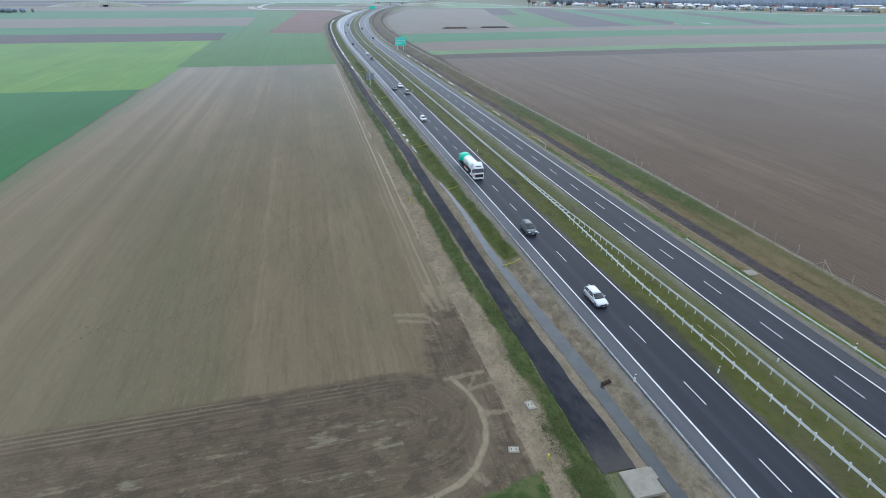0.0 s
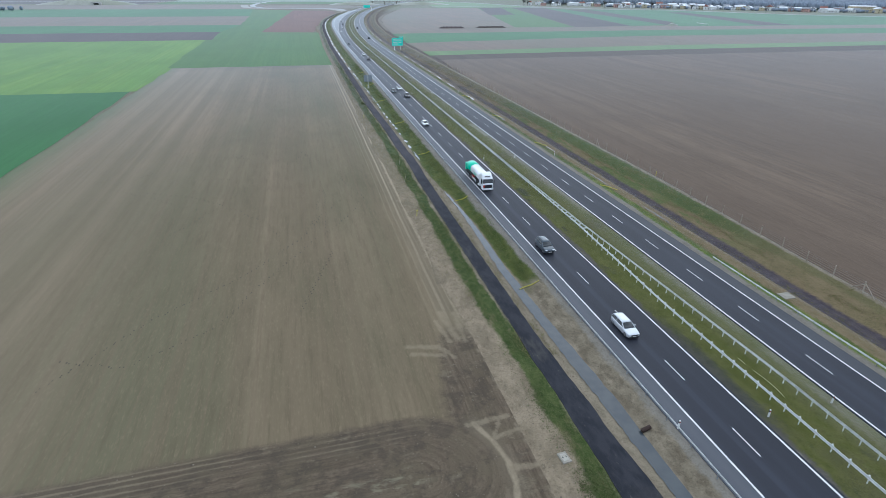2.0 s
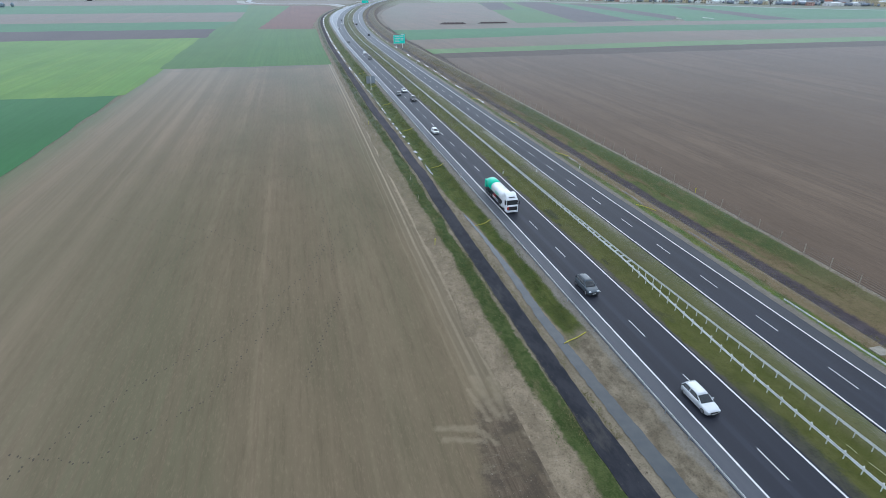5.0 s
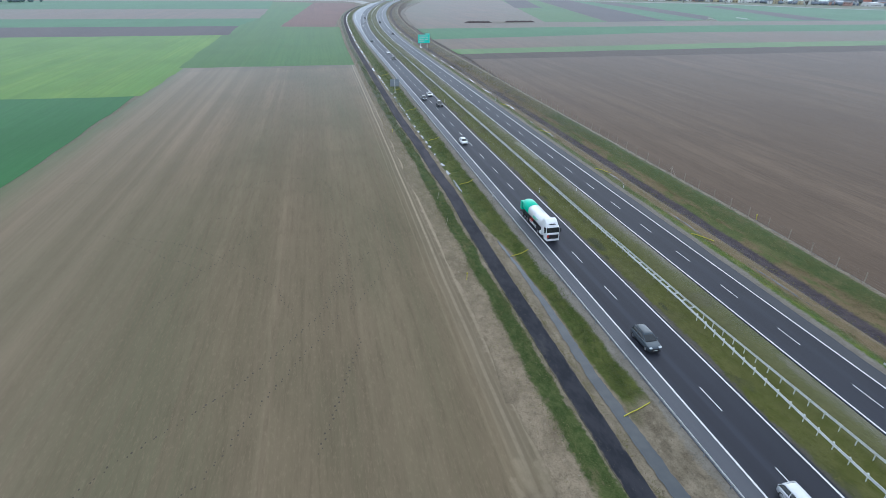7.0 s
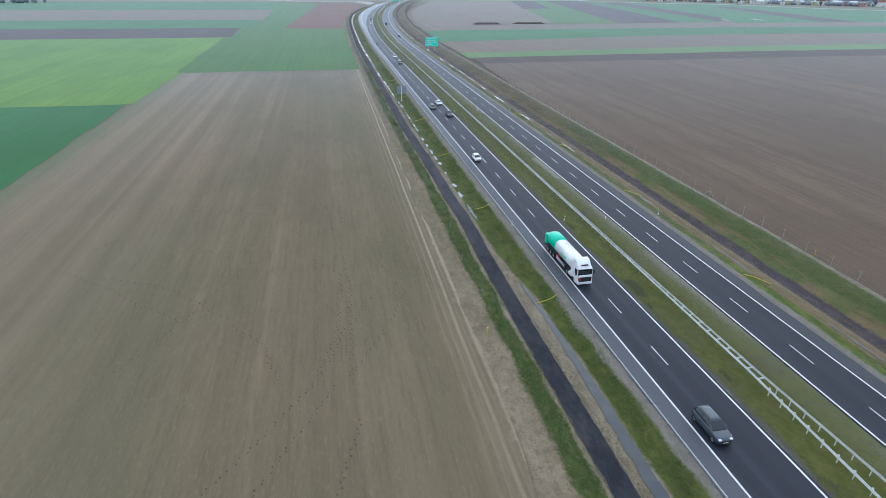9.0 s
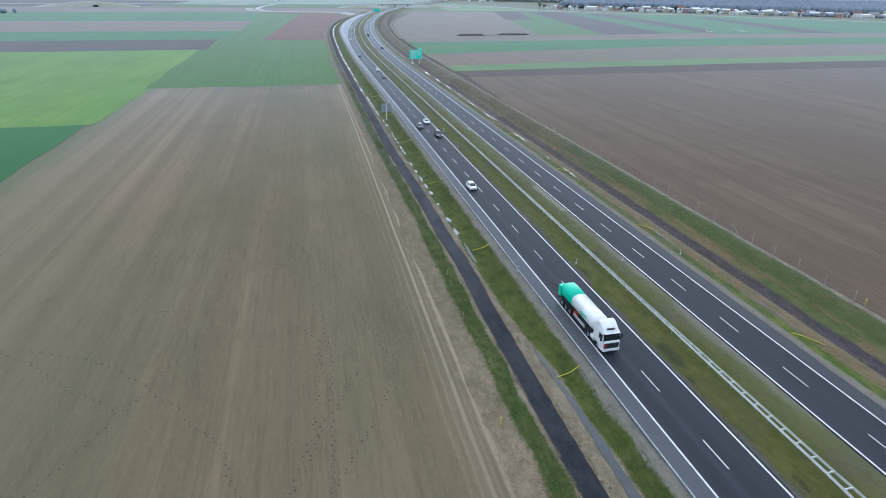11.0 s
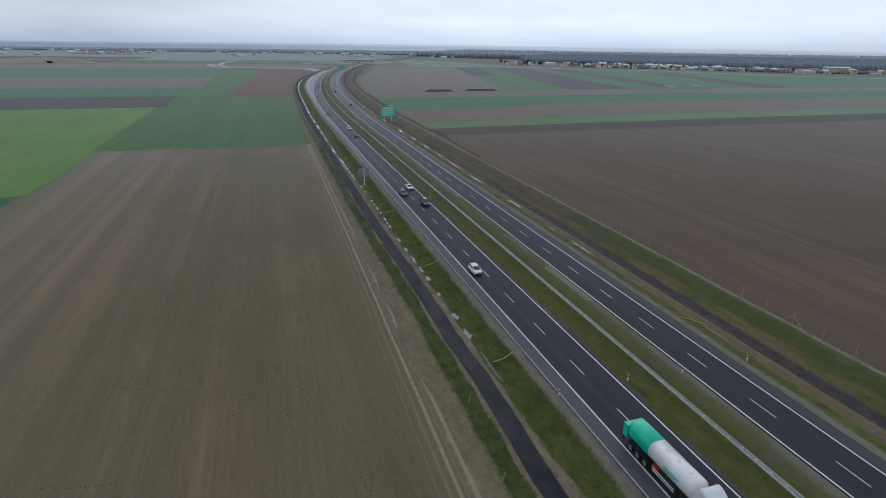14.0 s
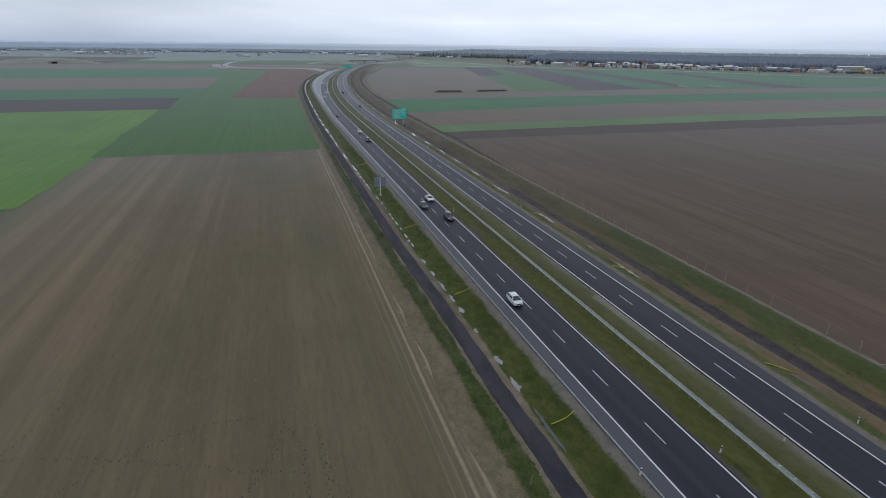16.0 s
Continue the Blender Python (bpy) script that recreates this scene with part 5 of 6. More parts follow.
tufts([(20.2, 23.2, 30, 360, 22000, 0.65), (28.9, 32.0, 80, 360, 16000, 0.6), (63.9, 66.6, 30, 360, 9000, 0.6), (74.6, 78.6, 78, 360, 6000, 0.5), (10.5, 17.0, 22, 34.6, 2500, 0.6), (20.0, 23.4, 22, 35.0, 2000, 0.6)], M_BLADE, "green grass tufts on the verges and banks", 0.13)
tufts([(43.2, 46.6, 20, 360, 12000, 0.6), (46.4, 52.4, 20, 360, 15000, 0.6)], M_MEDBLADE, "short olive grass in the median", 0.08)
tufts([(18.0, 21.0, 70, 360, 2500, 0.7), (25.8, 27.4, 60, 300, 1500, 0.6), (22.9, 23.2, 60, 360, 2500, 0.8), (25.6, 25.9, 60, 360, 2500, 0.8), (70.2, 70.9, 40, 360, 2500, 0.9), (73.9, 74.8, 40, 360, 3000, 0.9), (66.8, 70.4, 30, 360, 3000, 0.6), (74.4, 79.4, 30, 360, 7000, 0.6)], M_DRYBLADE, "dry yellowish grass tufts", 0.15)


def lumps(zones, material, name, label, category):
    """Clods and stones: squashed four-sided pyramids."""
    out = []
    for u0, u1, y0, y1, n, r in zones:
        u, y = RNG.uniform(u0, u1, n), RNG.uniform(y0, y1, n)
        z = np.maximum(np.interp(u, PU, PZ), -0.97) - 0.01
        s = r * RNG.lognormal(0, 0.45, n)
        t = RNG.uniform(0, np.pi, n)
        ring = [np.stack([u + bend(y) + s * np.cos(t + k * np.pi / 2), y + s * np.sin(t + k * np.pi / 2), z], 1) for k in range(4)]
        top = np.stack([u + bend(y) + RNG.normal(0, 0.02, n), y + RNG.normal(0, 0.02, n), z + s * 0.8], 1)
        for k in range(4):
            out.append(np.stack([ring[k], ring[(k + 1) % 4], top], 1).reshape(-1, 3))
    v = np.concatenate(out)
    return scatter_mesh(name, v, np.arange(len(v)).reshape(-1, 3), material, label, category)


lumps([(-70, 15, 30, 53, 5000, 0.045), (17.8, 20.6, 34, 140, 1200, 0.04), (25.6, 27.4, 34, 140, 700, 0.05), (30.2, 32.6, 30, 80, 300, 0.035), (12, 17, 53, 70, 600, 0.05), (66.8, 70.4, 40, 160, 300, 0.04)], M_CLOD, "clods", "clods and stones on bare soil", "soil")


def prints(trails):
    """Trails of hoof prints over the drilled field."""
    out = []
    for pts in trails:
        for (ax, ay), (bx, by) in zip(pts, pts[1:]):
            d = math.hypot(bx - ax, by - ay)
            for i in range(int(d / 0.72)):
                f = i * 0.72 / d
                side = 0.14 if i % 2 else -0.14
                wob = 0.45 * noise.noise((ax + i / 6, ay, 0))
                x, y = ax + (bx - ax) * f + side + wob, ay + (by - ay) * f + wob + random.uniform(-0.15, 0.15)
                r = random.uniform(0.07, 0.125)
                ring = [(x + r * math.cos(k * 1.257), y + 1.5 * r * math.sin(k * 1.257), -0.952) for k in range(5)]
                for k in range(5):
                    out += [ring[k], ring[(k + 1) % 5], (x, y, -0.93)]
    v = np.array(out)
    return scatter_mesh("hoof_prints", v, np.arange(len(v)).reshape(-1, 3), M_PRINT, "dark trails of animal prints across the field", "prints")


prints(([(-3.5, 106.5), (-0.9, 117.6)], [(-3.1, 106.6), (0.2, 117.3)], [(0.2, 106), (0.9, 116.6)], [(0.3, 105.7), (6.0, 115.5)], [(-8.5, 106), (-10.1, 112.4), (-15.7, 120.3)], [(-28, 111.5), (-22.4, 121.5)],
        [(-4.1, 105.1), (-12.9, 92.3), (-25.1, 80.8), (-35.5, 66.5)], [(-1.7, 104), (-11.8, 86.1), (-16.1, 76.9), (-25.9, 70.2), (-34.8, 73.3)], [(1, 97.8), (-5.1, 77.4)]))
prints(([(-42.9, 148.1), (-38.2, 153.9)], [(-38.2, 137.4), (-30.7, 134.4), (-26.3, 131.4), (-20.8, 126.5), (-15.7, 120.3)], [(-44, 140), (-37, 134.7), (-28.6, 126.6), (-22.4, 121.5)],
        [(-22.3, 121.7), (-20.6, 126.4), (-16.9, 133.8), (-14.2, 140.4)], [(-26.1, 144.9), (-18.4, 143.3)], [(0.7, 137.4), (0.7, 131.4), (1.2, 126.8), (0.2, 117.3)], [(-0.1, 131.5), (-0.3, 125.1), (-0.9, 117)],
        [(5.8, 138.7), (8, 127.9), (9.5, 124.6), (7.8, 120.8), (6, 115.5)], [(0.9, 116.6), (3.2, 122.4), (4.9, 124)], [(-3.7, 136), (2.5, 129.1)]))
prints(([(-60, 172), (-34.3, 166.5), (-20.8, 162.2), (-2, 154.7)], [(-36, 162), (-30.9, 173.3), (-26.5, 188.3)], [(-27.4, 157.2), (-21.7, 162.4), (-16.4, 164.9), (-12.4, 166.3), (-5.5, 166.1)],
        [(-9.1, 150.3), (-5.1, 157.2), (-2.8, 165)], [(-3, 164.2), (-1.3, 159.1), (-1.1, 148.8)], [(0.4, 165.5), (1.1, 153.9), (0.9, 148.2)], [(0.9, 156.5), (1.4, 152.5), (4.2, 147.5), (8, 141)]))


# ---- vehicles ----
def ring_at(y, hw, z0, z1, r, tuck=0.0):
    """A rounded cross-section of half width hw between two heights."""
    pts = []
    for sx, sz, a0 in ((1, 1, 0), (-1, 1, 90), (-1, -1, 180), (1, -1, 270)):
        rr = r if sz > 0 else r * 0.6
        cx, cz = sx * (hw - rr - (tuck if sz > 0 else 0)), (z1 - rr) if sz > 0 else (z0 + rr)
        for k in range(4):
            a = radians(a0 + 30 * k)
            pts.append((cx + rr * math.cos(a), y, cz + rr * math.sin(a)))
    return pts


def wheel(parent, x, y, r, w, rim_mat=None):
    """A tyre with its rim."""
    bm = bmesh.new()
    prof = ((-w / 2, r * 0.86), (-w * 0.36, r * 0.98), (0, r), (w * 0.36, r * 0.98), (w / 2, r * 0.86), (w * 0.42, r * 0.62), (-w * 0.42, r * 0.62))
    loft(bm, [[(x + a, y + b * math.cos(t), r + b * math.sin(t)) for t in [2 * math.pi * k / 18 for k in range(18)]] for a, b in prof + (prof[0],)], False)
    tyre = part("wheel", bm, M_RUBBER, parent, "", True)
    bm = bmesh.new()
    rod(bm, (x - w * 0.44, y, r), (x + w * 0.44, y, r), r * 0.63, r * 0.63, 16)
    part("rim", bm, rim_mat or M_RIM, tyre, "silver alloy rim")


def car(kind, paint, label):
    """A car that looks along -y, standing on z = 0; kind: saloon, hatch or suv."""
    L, W, H, nose, rear, belt, sill = {"saloon": (4.7, 1.82, 1.46, 1.25, 0.75, 0.95, 0.24), "hatch": (4.15, 1.76, 1.5, 1.0, 0.25, 0.98, 0.24), "suv": (4.75, 1.92, 1.78, 1.25, 0.12, 1.14, 0.34), "estate": (4.8, 1.84, 1.5, 1.35, 0.06, 0.96, 0.24)}[kind]
    ob = tagged(new("car"), label, "car", "cars on the motorway")
    h, w = L / 2, W / 2
    bm = bmesh.new()
    hood = belt - 0.1
    front = [(0.0, 0.56, 0.16, 0.34), (0.04, 0.7, 0.08, 0.26), (0.12, 0.82, 0.02, 0.19), (0.28, 0.92, 0.0, 0.12), (0.6, 0.985, -0.04, 0.05)]
    back = [(0.0, 0.62, 0.2, 0.16), (0.05, 0.76, 0.12, 0.08), (0.15, 0.88, 0.04, 0.02), (0.4, 0.965, 0.0, -0.02)]
    rings = [ring_at(-h + d, w * f, sill + lo, hood - dip, 0.13) for d, f, lo, dip in front]
    rings += [ring_at(-h + nose, w, sill - 0.04, belt - 0.02, 0.18), ring_at(-0.2, w * 1.01, sill - 0.04, belt, 0.17), ring_at(h - max(0.8, rear + 0.2), w, sill - 0.04, belt + 0.02, 0.17)]
    rings += [ring_at(h - d, w * f, sill + lo, belt - dip, 0.14) for d, f, lo, dip in reversed(back)]
    loft(bm, rings)
    part("body", bm, paint, ob, "", True)
    y0, y1, y2, y3 = -h + nose - 0.1, -h + nose + 0.78, h - rear - 0.5, h - rear - 0.02
    top = H - 0.05

    def arch(y):
        """Height of the roofline and how far the sides have come in."""
        a, b = smooth(y, y0 - 0.1, y1 + 0.35), 1 - (smooth(y, y2 - 0.5, y3 + 0.1) if kind == "saloon" else smooth(y, y2 + 0.05, y3 + 0.14))
        return min(a, b)

    def cabin(y):
        k = arch(y)
        z = belt - 0.05 + (top - belt + 0.05) * k
        low, high = w * (0.84 + 0.09 * k), w * (0.8 - 0.1 * k)
        return [(-low, y, belt - 0.08), (low, y, belt - 0.08), (low - 0.03, y, belt), (high + 0.03, y, z - 0.1 * k), (high - 0.05, y, z - 0.02 * k), (0.0, y, z + 0.02 * k), (-high + 0.05, y, z - 0.02 * k), (-high - 0.03, y, z - 0.1 * k), (-low + 0.03, y, belt)]

    cuts = [y0 + (y3 - y0) * k / 14 for k in range(15)]
    part("cabin_glass", loft(bmesh.new(), [cabin(y) for y in cuts]), M_GLASS, ob, "dark tinted windows", True)
    bm = bmesh.new()
    span = [y1 - 0.02 + (y2 - y1 + (0.0 if kind == "saloon" else 0.2)) * k / 8 for k in range(9)]
    loft(bm, [[(x * 1.015, y, z + 0.018) for x, y, z in cabin(y)[3:8]] + [(x * 0.97, y, z - 0.02) for x, y, z in reversed(cabin(y)[3:8])] for y in span])
    part("roof", bm, paint, ob, "", True)
    ym = (y1 + y2) / 2
    for s in (-1, 1):
        for a, b in ((y0 + 0.12, y1), (y3 - 0.06, y2 + 0.08)):
            x, _, z = cabin(b)[3]
            part("pillar", rod(bmesh.new(), (s * (w * 0.85), a, belt - 0.02), (s * x, b, z), 0.055, 0.045, 6), paint, ob)
        part("pillar", rod(bmesh.new(), (s * w * 0.92, ym + 0.1, belt - 0.04), (s * w * 0.74, ym + 0.1, H - 0.12), 0.05, 0.045, 6), paint, ob)
        part("headlight", boxes([((s * w * 0.66, -h + 0.14, hood - 0.2), (0.36, 0.26, 0.15))], 0.05), M_LAMP, ob, "clear glass headlight")
        part("tail_light", boxes([((s * w * 0.66, h - 0.16, belt - 0.12), (0.3, 0.2, 0.18))], 0.04), M_TAIL, ob, "red tail light")
        part("mirror", boxes([((s * (w + 0.08), y0 + 0.42, belt + 0.06), (0.2, 0.12, 0.14))], 0.03), paint, ob)
        for yy in (-h + 0.85, h - 0.85):
            wheel(ob, s * (w - 0.1), yy, 0.33 if kind != "suv" else 0.37, 0.22)
    part("grille", boxes([((0, -h + 0.005, sill + 0.32), (W * 0.5, 0.06, 0.2))], 0.02), M_BLACK, ob, "black front grille")
    part("bumper", boxes([((0, -h + 0.05, sill + 0.08), (W * 0.74, 0.16, 0.16))], 0.05), M_BLACK, ob, "dark lower bumper")
    part("plate", boxes([((0, -h - 0.02, sill + 0.2), (0.52, 0.02, 0.11))]), M_WHITE, ob, "plain number plate")
    if kind == "suv":
        for s in (-1, 1):
            part("roof_rail", rod(bmesh.new(), (s * w * 0.62, y1 + 0.1, H + 0.04), (s * w * 0.62, y2 - 0.1, H + 0.04), 0.03, 0.03, 6), M_BLACK, ob)
    return ob


P_DARK = paintwork("graphite_paint", (0.06, 0.078, 0.095), 0.28, 0.4)
P_BLACK = paintwork("black_paint", (0.012, 0.012, 0.014), 0.25)
P_SILVER = paintwork("silver_paint", (0.66, 0.67, 0.69), 0.3, 0.35)
P_WHITE = paintwork("white_paint", (0.88, 0.88, 0.88), 0.3)
P_GREEN = paintwork("green_tank_paint", (0.01, 0.66, 0.4), 0.35)
P_RED = paintwork("red_paint", (0.45, 0.03, 0.02), 0.4)


def put(ob, u, y, turn=0.0):
    slope = math.degrees(math.atan(2 * BEND_K * max(0.0, y - BEND_Y)))
    ob.matrix_basis = pose(u + dx(y), y, 0.0, 0, 0, turn - slope)
    return ob


put(car("suv", P_DARK, "dark blue-grey off-road car driving on the carriageway"), 37.0, 88.2)
put(car("estate", P_SILVER, "silver estate car driving on the carriageway"), 37.4, 62.3)
white_car = put(car("saloon", P_WHITE, "white saloon car in the overtaking lane"), 40.5, 256.5)
hatch = put(car("hatch", P_WHITE, "white hatchback driving behind a tanker truck"), 36.9, 186.2)
black_suv = put(car("suv", P_BLACK, "black off-road car in the overtaking lane"), 40.4, 237.0)
dark_hatch = put(car("hatch", P_DARK, "dark grey hatchback in the inner lane"), 36.9, 249.5)
copy_thing(black_suv, pose(40.2, 364, 0))
copy_thing(white_car, pose(40.4, 391, 0))
copy_thing(dark_hatch, pose(37.1, 461, 0))
for src, u, y, t in ((dark_hatch, 57.9, 513, 180), (black_suv, 55.0, 634, 180), (white_car, 37.0, 590, 0), (white_car, 40.4, 640, 0), (hatch, 37.0, 760, 0), (dark_hatch, 40.3, 700, 0)):
    c = copy_thing(src, pose(0, 0, 0))
    put(c, u, y, t)


def tanker():
    """A tanker lorry that looks along -y."""
    ob = tagged(new("tanker_truck"), "white and green tanker truck with a white cab", "truck")
    W = 1.25
    cab = bmesh.new()

    def sec(y, lo, hi, w):
        return [(-w, y, lo), (w, y, lo), (w, y, lo + (hi - lo) * 0.5), (w * 0.97, y, hi - 0.12), (w * 0.85, y, hi), (-w * 0.85, y, hi), (-w * 0.97, y, hi - 0.12), (-w, y, lo + (hi - lo) * 0.5)]

    loft(cab, [sec(-0.02, 0.55, 1.75, W * 0.9), sec(0.12, 0.45, 1.9, W), sec(0.3, 0.45, 2.75, W), sec(0.55, 0.5, 3.05, W), sec(1.2, 0.9, 3.15, W), sec(2.2, 0.95, 3.2, W)])
    cabin = part("cab", cab, P_WHITE, ob, "white lorry cab")
    bm = bmesh.new()
    loft(bm, [sec(0.62, 3.0, 3.12, W * 0.86), sec(1.0, 3.05, 3.5, W * 0.9), sec(1.7, 3.1, 3.85, W * 0.95), sec(2.2, 3.1, 3.9, W * 0.95)])
    part("roof_spoiler", bm, P_WHITE, cabin)
    bm = bmesh.new()
    loft(bm, [[(-W * 0.95, 0.1, 1.62), (W * 0.95, 0.1, 1.62), (W * 0.93, 0.04, 1.62), (-W * 0.93, 0.04, 1.62)], [(-W * 0.93, 0.38, 2.78), (W * 0.93, 0.38, 2.78), (W * 0.91, 0.25, 2.8), (-W * 0.91, 0.25, 2.8)]])
    part("windscreen", bm, M_GLASS, cabin, "dark windscreen")
    part("sun_visor", boxes([((0, 0.22, 2.88), (2.2, 0.26, 0.12))], 0.04), P_WHITE, cabin)
    part("roof_hatch", boxes([((0, 0.84, 3.24), (1.15, 0.62, 0.12))], 0.04), M_BLACK, cabin, "dark roof hatch")
    part("grille", boxes([((0, -0.03, 1.12), (2.05, 0.08, 0.8))], 0.03), M_BLACK, cabin, "black grille")
    part("bumper", boxes([((0, 0.0, 0.55), (2.4, 0.3, 0.4))], 0.08), P_WHITE, cabin)
    part("badge", boxes([((-0.95, -0.05, 1.25), (0.4, 0.06, 0.5))], 0.02), P_RED, cabin, "red panel beside the grille")
    part("plate", boxes([((0, -0.17, 0.6), (0.52, 0.02, 0.11))]), M_WHITE, cabin)
    for s in (-1, 1):
        part("headlight", boxes([((s * 0.95, -0.13, 0.72), (0.4, 0.1, 0.2))], 0.03), M_LAMP, cabin, "clear headlight")
        part("side_window", boxes([((s * W * 0.985, 0.82, 2.22), (0.07, 0.85, 0.8))], 0.02), M_GLASS, cabin, "dark side window")
        part("mirror", boxes([((s * (W + 0.22), 0.28, 2.2), (0.26, 0.14, 0.75))], 0.05), M_BLACK, cabin, "black wing mirror")
        part("step", boxes([((s * W * 0.97, 0.62, 0.55), (0.14, 0.7, 0.3))], 0.03), P_WHITE, cabin)
        part("fuel_tank", rod(bmesh.new(), (s * 0.98, 2.5, 0.72), (s * 0.98, 3.4, 0.72), 0.34, 0.34, 14), M_ZINC, ob, "metal fuel tank")
        part("side_deflector", boxes([((s * 1.2, 2.45, 2.2), (0.06, 0.6, 2.4))], 0.02), P_WHITE, ob)
        part("mudguard", boxes([((s * 1.0, 3.95, 1.15), (0.55, 1.3, 0.06))], 0.02), M_BLACK, ob)
        part("side_guard", boxes([((s * 1.22, 6.9, 0.75), (0.05, 3.4, 0.12)), ((s * 1.22, 6.9, 1.05), (0.05, 3.4, 0.12))]), M_ZINC, ob, "pale side guard bars")
        part("landing_leg", boxes([((s * 0.85, 5.1, 0.7), (0.16, 0.16, 1.0))]), M_BLACK, ob)
        part("rear_light", boxes([((s * 0.9, 14.1, 0.95), (0.5, 0.08, 0.18))]), M_TAIL, ob, "red rear lights")
        for y in (1.35, 4.0):
            wheel(ob, s * 1.02, y, 0.5, 0.36 if y < 2 else 0.55)
        for y in (9.9, 11.2, 12.5):
            wheel(ob, s * 1.02, y, 0.5, 0.42)
            part("mudguard", boxes([((s * 1.02, y, 1.08), (0.5, 1.1, 0.05))], 0.02), M_BLACK, ob)
    part("chassis", boxes([((0, 3.0, 0.85), (0.85, 5.2, 0.25)), ((0, 8.8, 1.08), (1.0, 10.4, 0.3))], 0.02), M_BLACK, ob, "black chassis")
    part("pump_box", boxes([((-0.95, 8.4, 0.95), (0.4, 0.9, 0.6))], 0.03), P_RED, ob, "red pump cabinet")

    def oval(y, rx, rz, cz):
        return [(rx * abs(math.cos(t)) ** 0.8 * (1 if math.cos(t) > 0 else -1), y, cz + rz * abs(math.sin(t)) ** 0.8 * (1 if math.sin(t) > 0 else -1)) for t in [2 * math.pi * k / 28 for k in range(28)]]

    bm = bmesh.new()
    loft(bm, [oval(3.0, 0.5, 0.45, 2.35), oval(3.08, 0.85, 0.78, 2.35), oval(3.3, 1.12, 1.0, 2.35), oval(3.6, 1.22, 1.08, 2.35), oval(9.6, 1.24, 1.1, 2.35)])
    tank = part("tank_front", bm, P_WHITE, ob, "white tank barrel", True)
    for y in (4.6, 6.4, 8.2):
        part("manhole", rod(bmesh.new(), (0, y, 3.42), (0, y, 3.49), 0.22, 0.2, 14), P_WHITE, tank)
    for k, z in enumerate((2.5, 2.3, 2.1)):
        part("lettering", boxes([((-1.245, 5.9 + 0.2 * k, z), (0.02, 2.4 - 0.5 * k, 0.1))]), P_GREEN, tank, "green lettering bar")
    bm = bmesh.new()
    loft(bm, [oval(9.6, 1.245, 1.105, 2.35), oval(12.9, 1.245, 1.105, 2.35), oval(13.3, 1.1, 1.0, 2.35), oval(13.45, 0.7, 0.7, 2.35)])
    part("tank_rear", bm, P_GREEN, ob, "green rear of the tank", True)
    part("rear_cabinet", boxes([((0, 13.7, 2.0), (2.45, 0.8, 1.7))], 0.06), P_GREEN, ob, "green rear equipment cabinet")
    part("rear_bumper", boxes([((0, 14.05, 0.65), (2.4, 0.12, 0.18))], 0.02), M_BLACK, ob)
    return ob


put(tanker(), 36.75, 119.3)


# ---- hedges, village, woods ----
def house(w, d, h, roof_h, wall, roof, label):
    """A village house with a gable roof, windows, door and chimney."""
    ob = tagged(new("house"), label, "house", "houses of the village")
    body = part("wall", boxes([((0, 0, h / 2), (w, d, h))]), wall, ob)
    bm = bmesh.new()
    o = 0.5
    loft(bm, [[(-w / 2 - o, -d / 2 - o, h - 0.1), (w / 2 + o, -d / 2 - o, h - 0.1), (w / 2 + o, 0, h + roof_h), (-w / 2 - o, 0, h + roof_h)], [(-w / 2 - o, d / 2 + o, h - 0.1), (w / 2 + o, d / 2 + o, h - 0.1), (w / 2 + o, 0.02, h + roof_h + 0.02), (-w / 2 - o, 0.02, h + roof_h + 0.02)]])
    top = part("roof", bm, roof, ob)
    part("gable", loft(bmesh.new(), [[(-w / 2, -d / 2, h - 0.05), (-w / 2, d / 2, h - 0.05), (-w / 2, 0, h + roof_h - 0.15)], [(w / 2, -d / 2, h - 0.05), (w / 2, d / 2, h - 0.05), (w / 2, 0, h + roof_h - 0.15)]]), wall, ob)
    part("chimney", boxes([((w * 0.2, 0.4, h + roof_h + 0.2), (0.7, 0.7, 1.6))]), M_BRICK, top)
    floors = max(1, int(h / 2.8))
    for f in range(floors):
        for k in range(max(2, int(w / 3.5))):
            x = -w / 2 + w * (k + 0.5) / max(2, int(w / 3.5))
            part("window", boxes([((x, -d / 2 - 0.02, 1.6 + 2.8 * f), (1.4, 0.12, 1.4))]), M_GLASS, body)
        part("window", boxes([((-w / 2 - 0.02, 0, 1.6 + 2.8 * f), (0.12, 1.4, 1.4))]), M_GLASS, body)
    part("door", boxes([((w * 0.05, -d / 2 - 0.04, 1.05), (1.1, 0.14, 2.1))]), M_WOOD, body)
    return ob


M_BRICK = plain("brick_red", (0.36, 0.14, 0.09), (0.28, 0.11, 0.08), 2.0, 0.9)
W_WHITE = plain("white_render", (0.88, 0.88, 0.87), (0.84, 0.84, 0.82), 0.3, 0.9)
W_CREAM = plain("cream_render", (0.68, 0.58, 0.4), (0.58, 0.5, 0.35), 0.3, 0.9)
W_PINK = plain("pink_render", (0.6, 0.38, 0.33), (0.5, 0.32, 0.28), 0.3, 0.9)
R_RED = plain("red_roof_tiles", (0.34, 0.15, 0.11), (0.25, 0.11, 0.085), 0.6, 0.85)
R_GREY = plain("grey_roof", (0.34, 0.35, 0.37), (0.27, 0.28, 0.3), 0.6, 0.8)
R_PALE = plain("pale_sheet_roof", (0.85, 0.86, 0.87), (0.75, 0.76, 0.78), 0.5, 0.6)
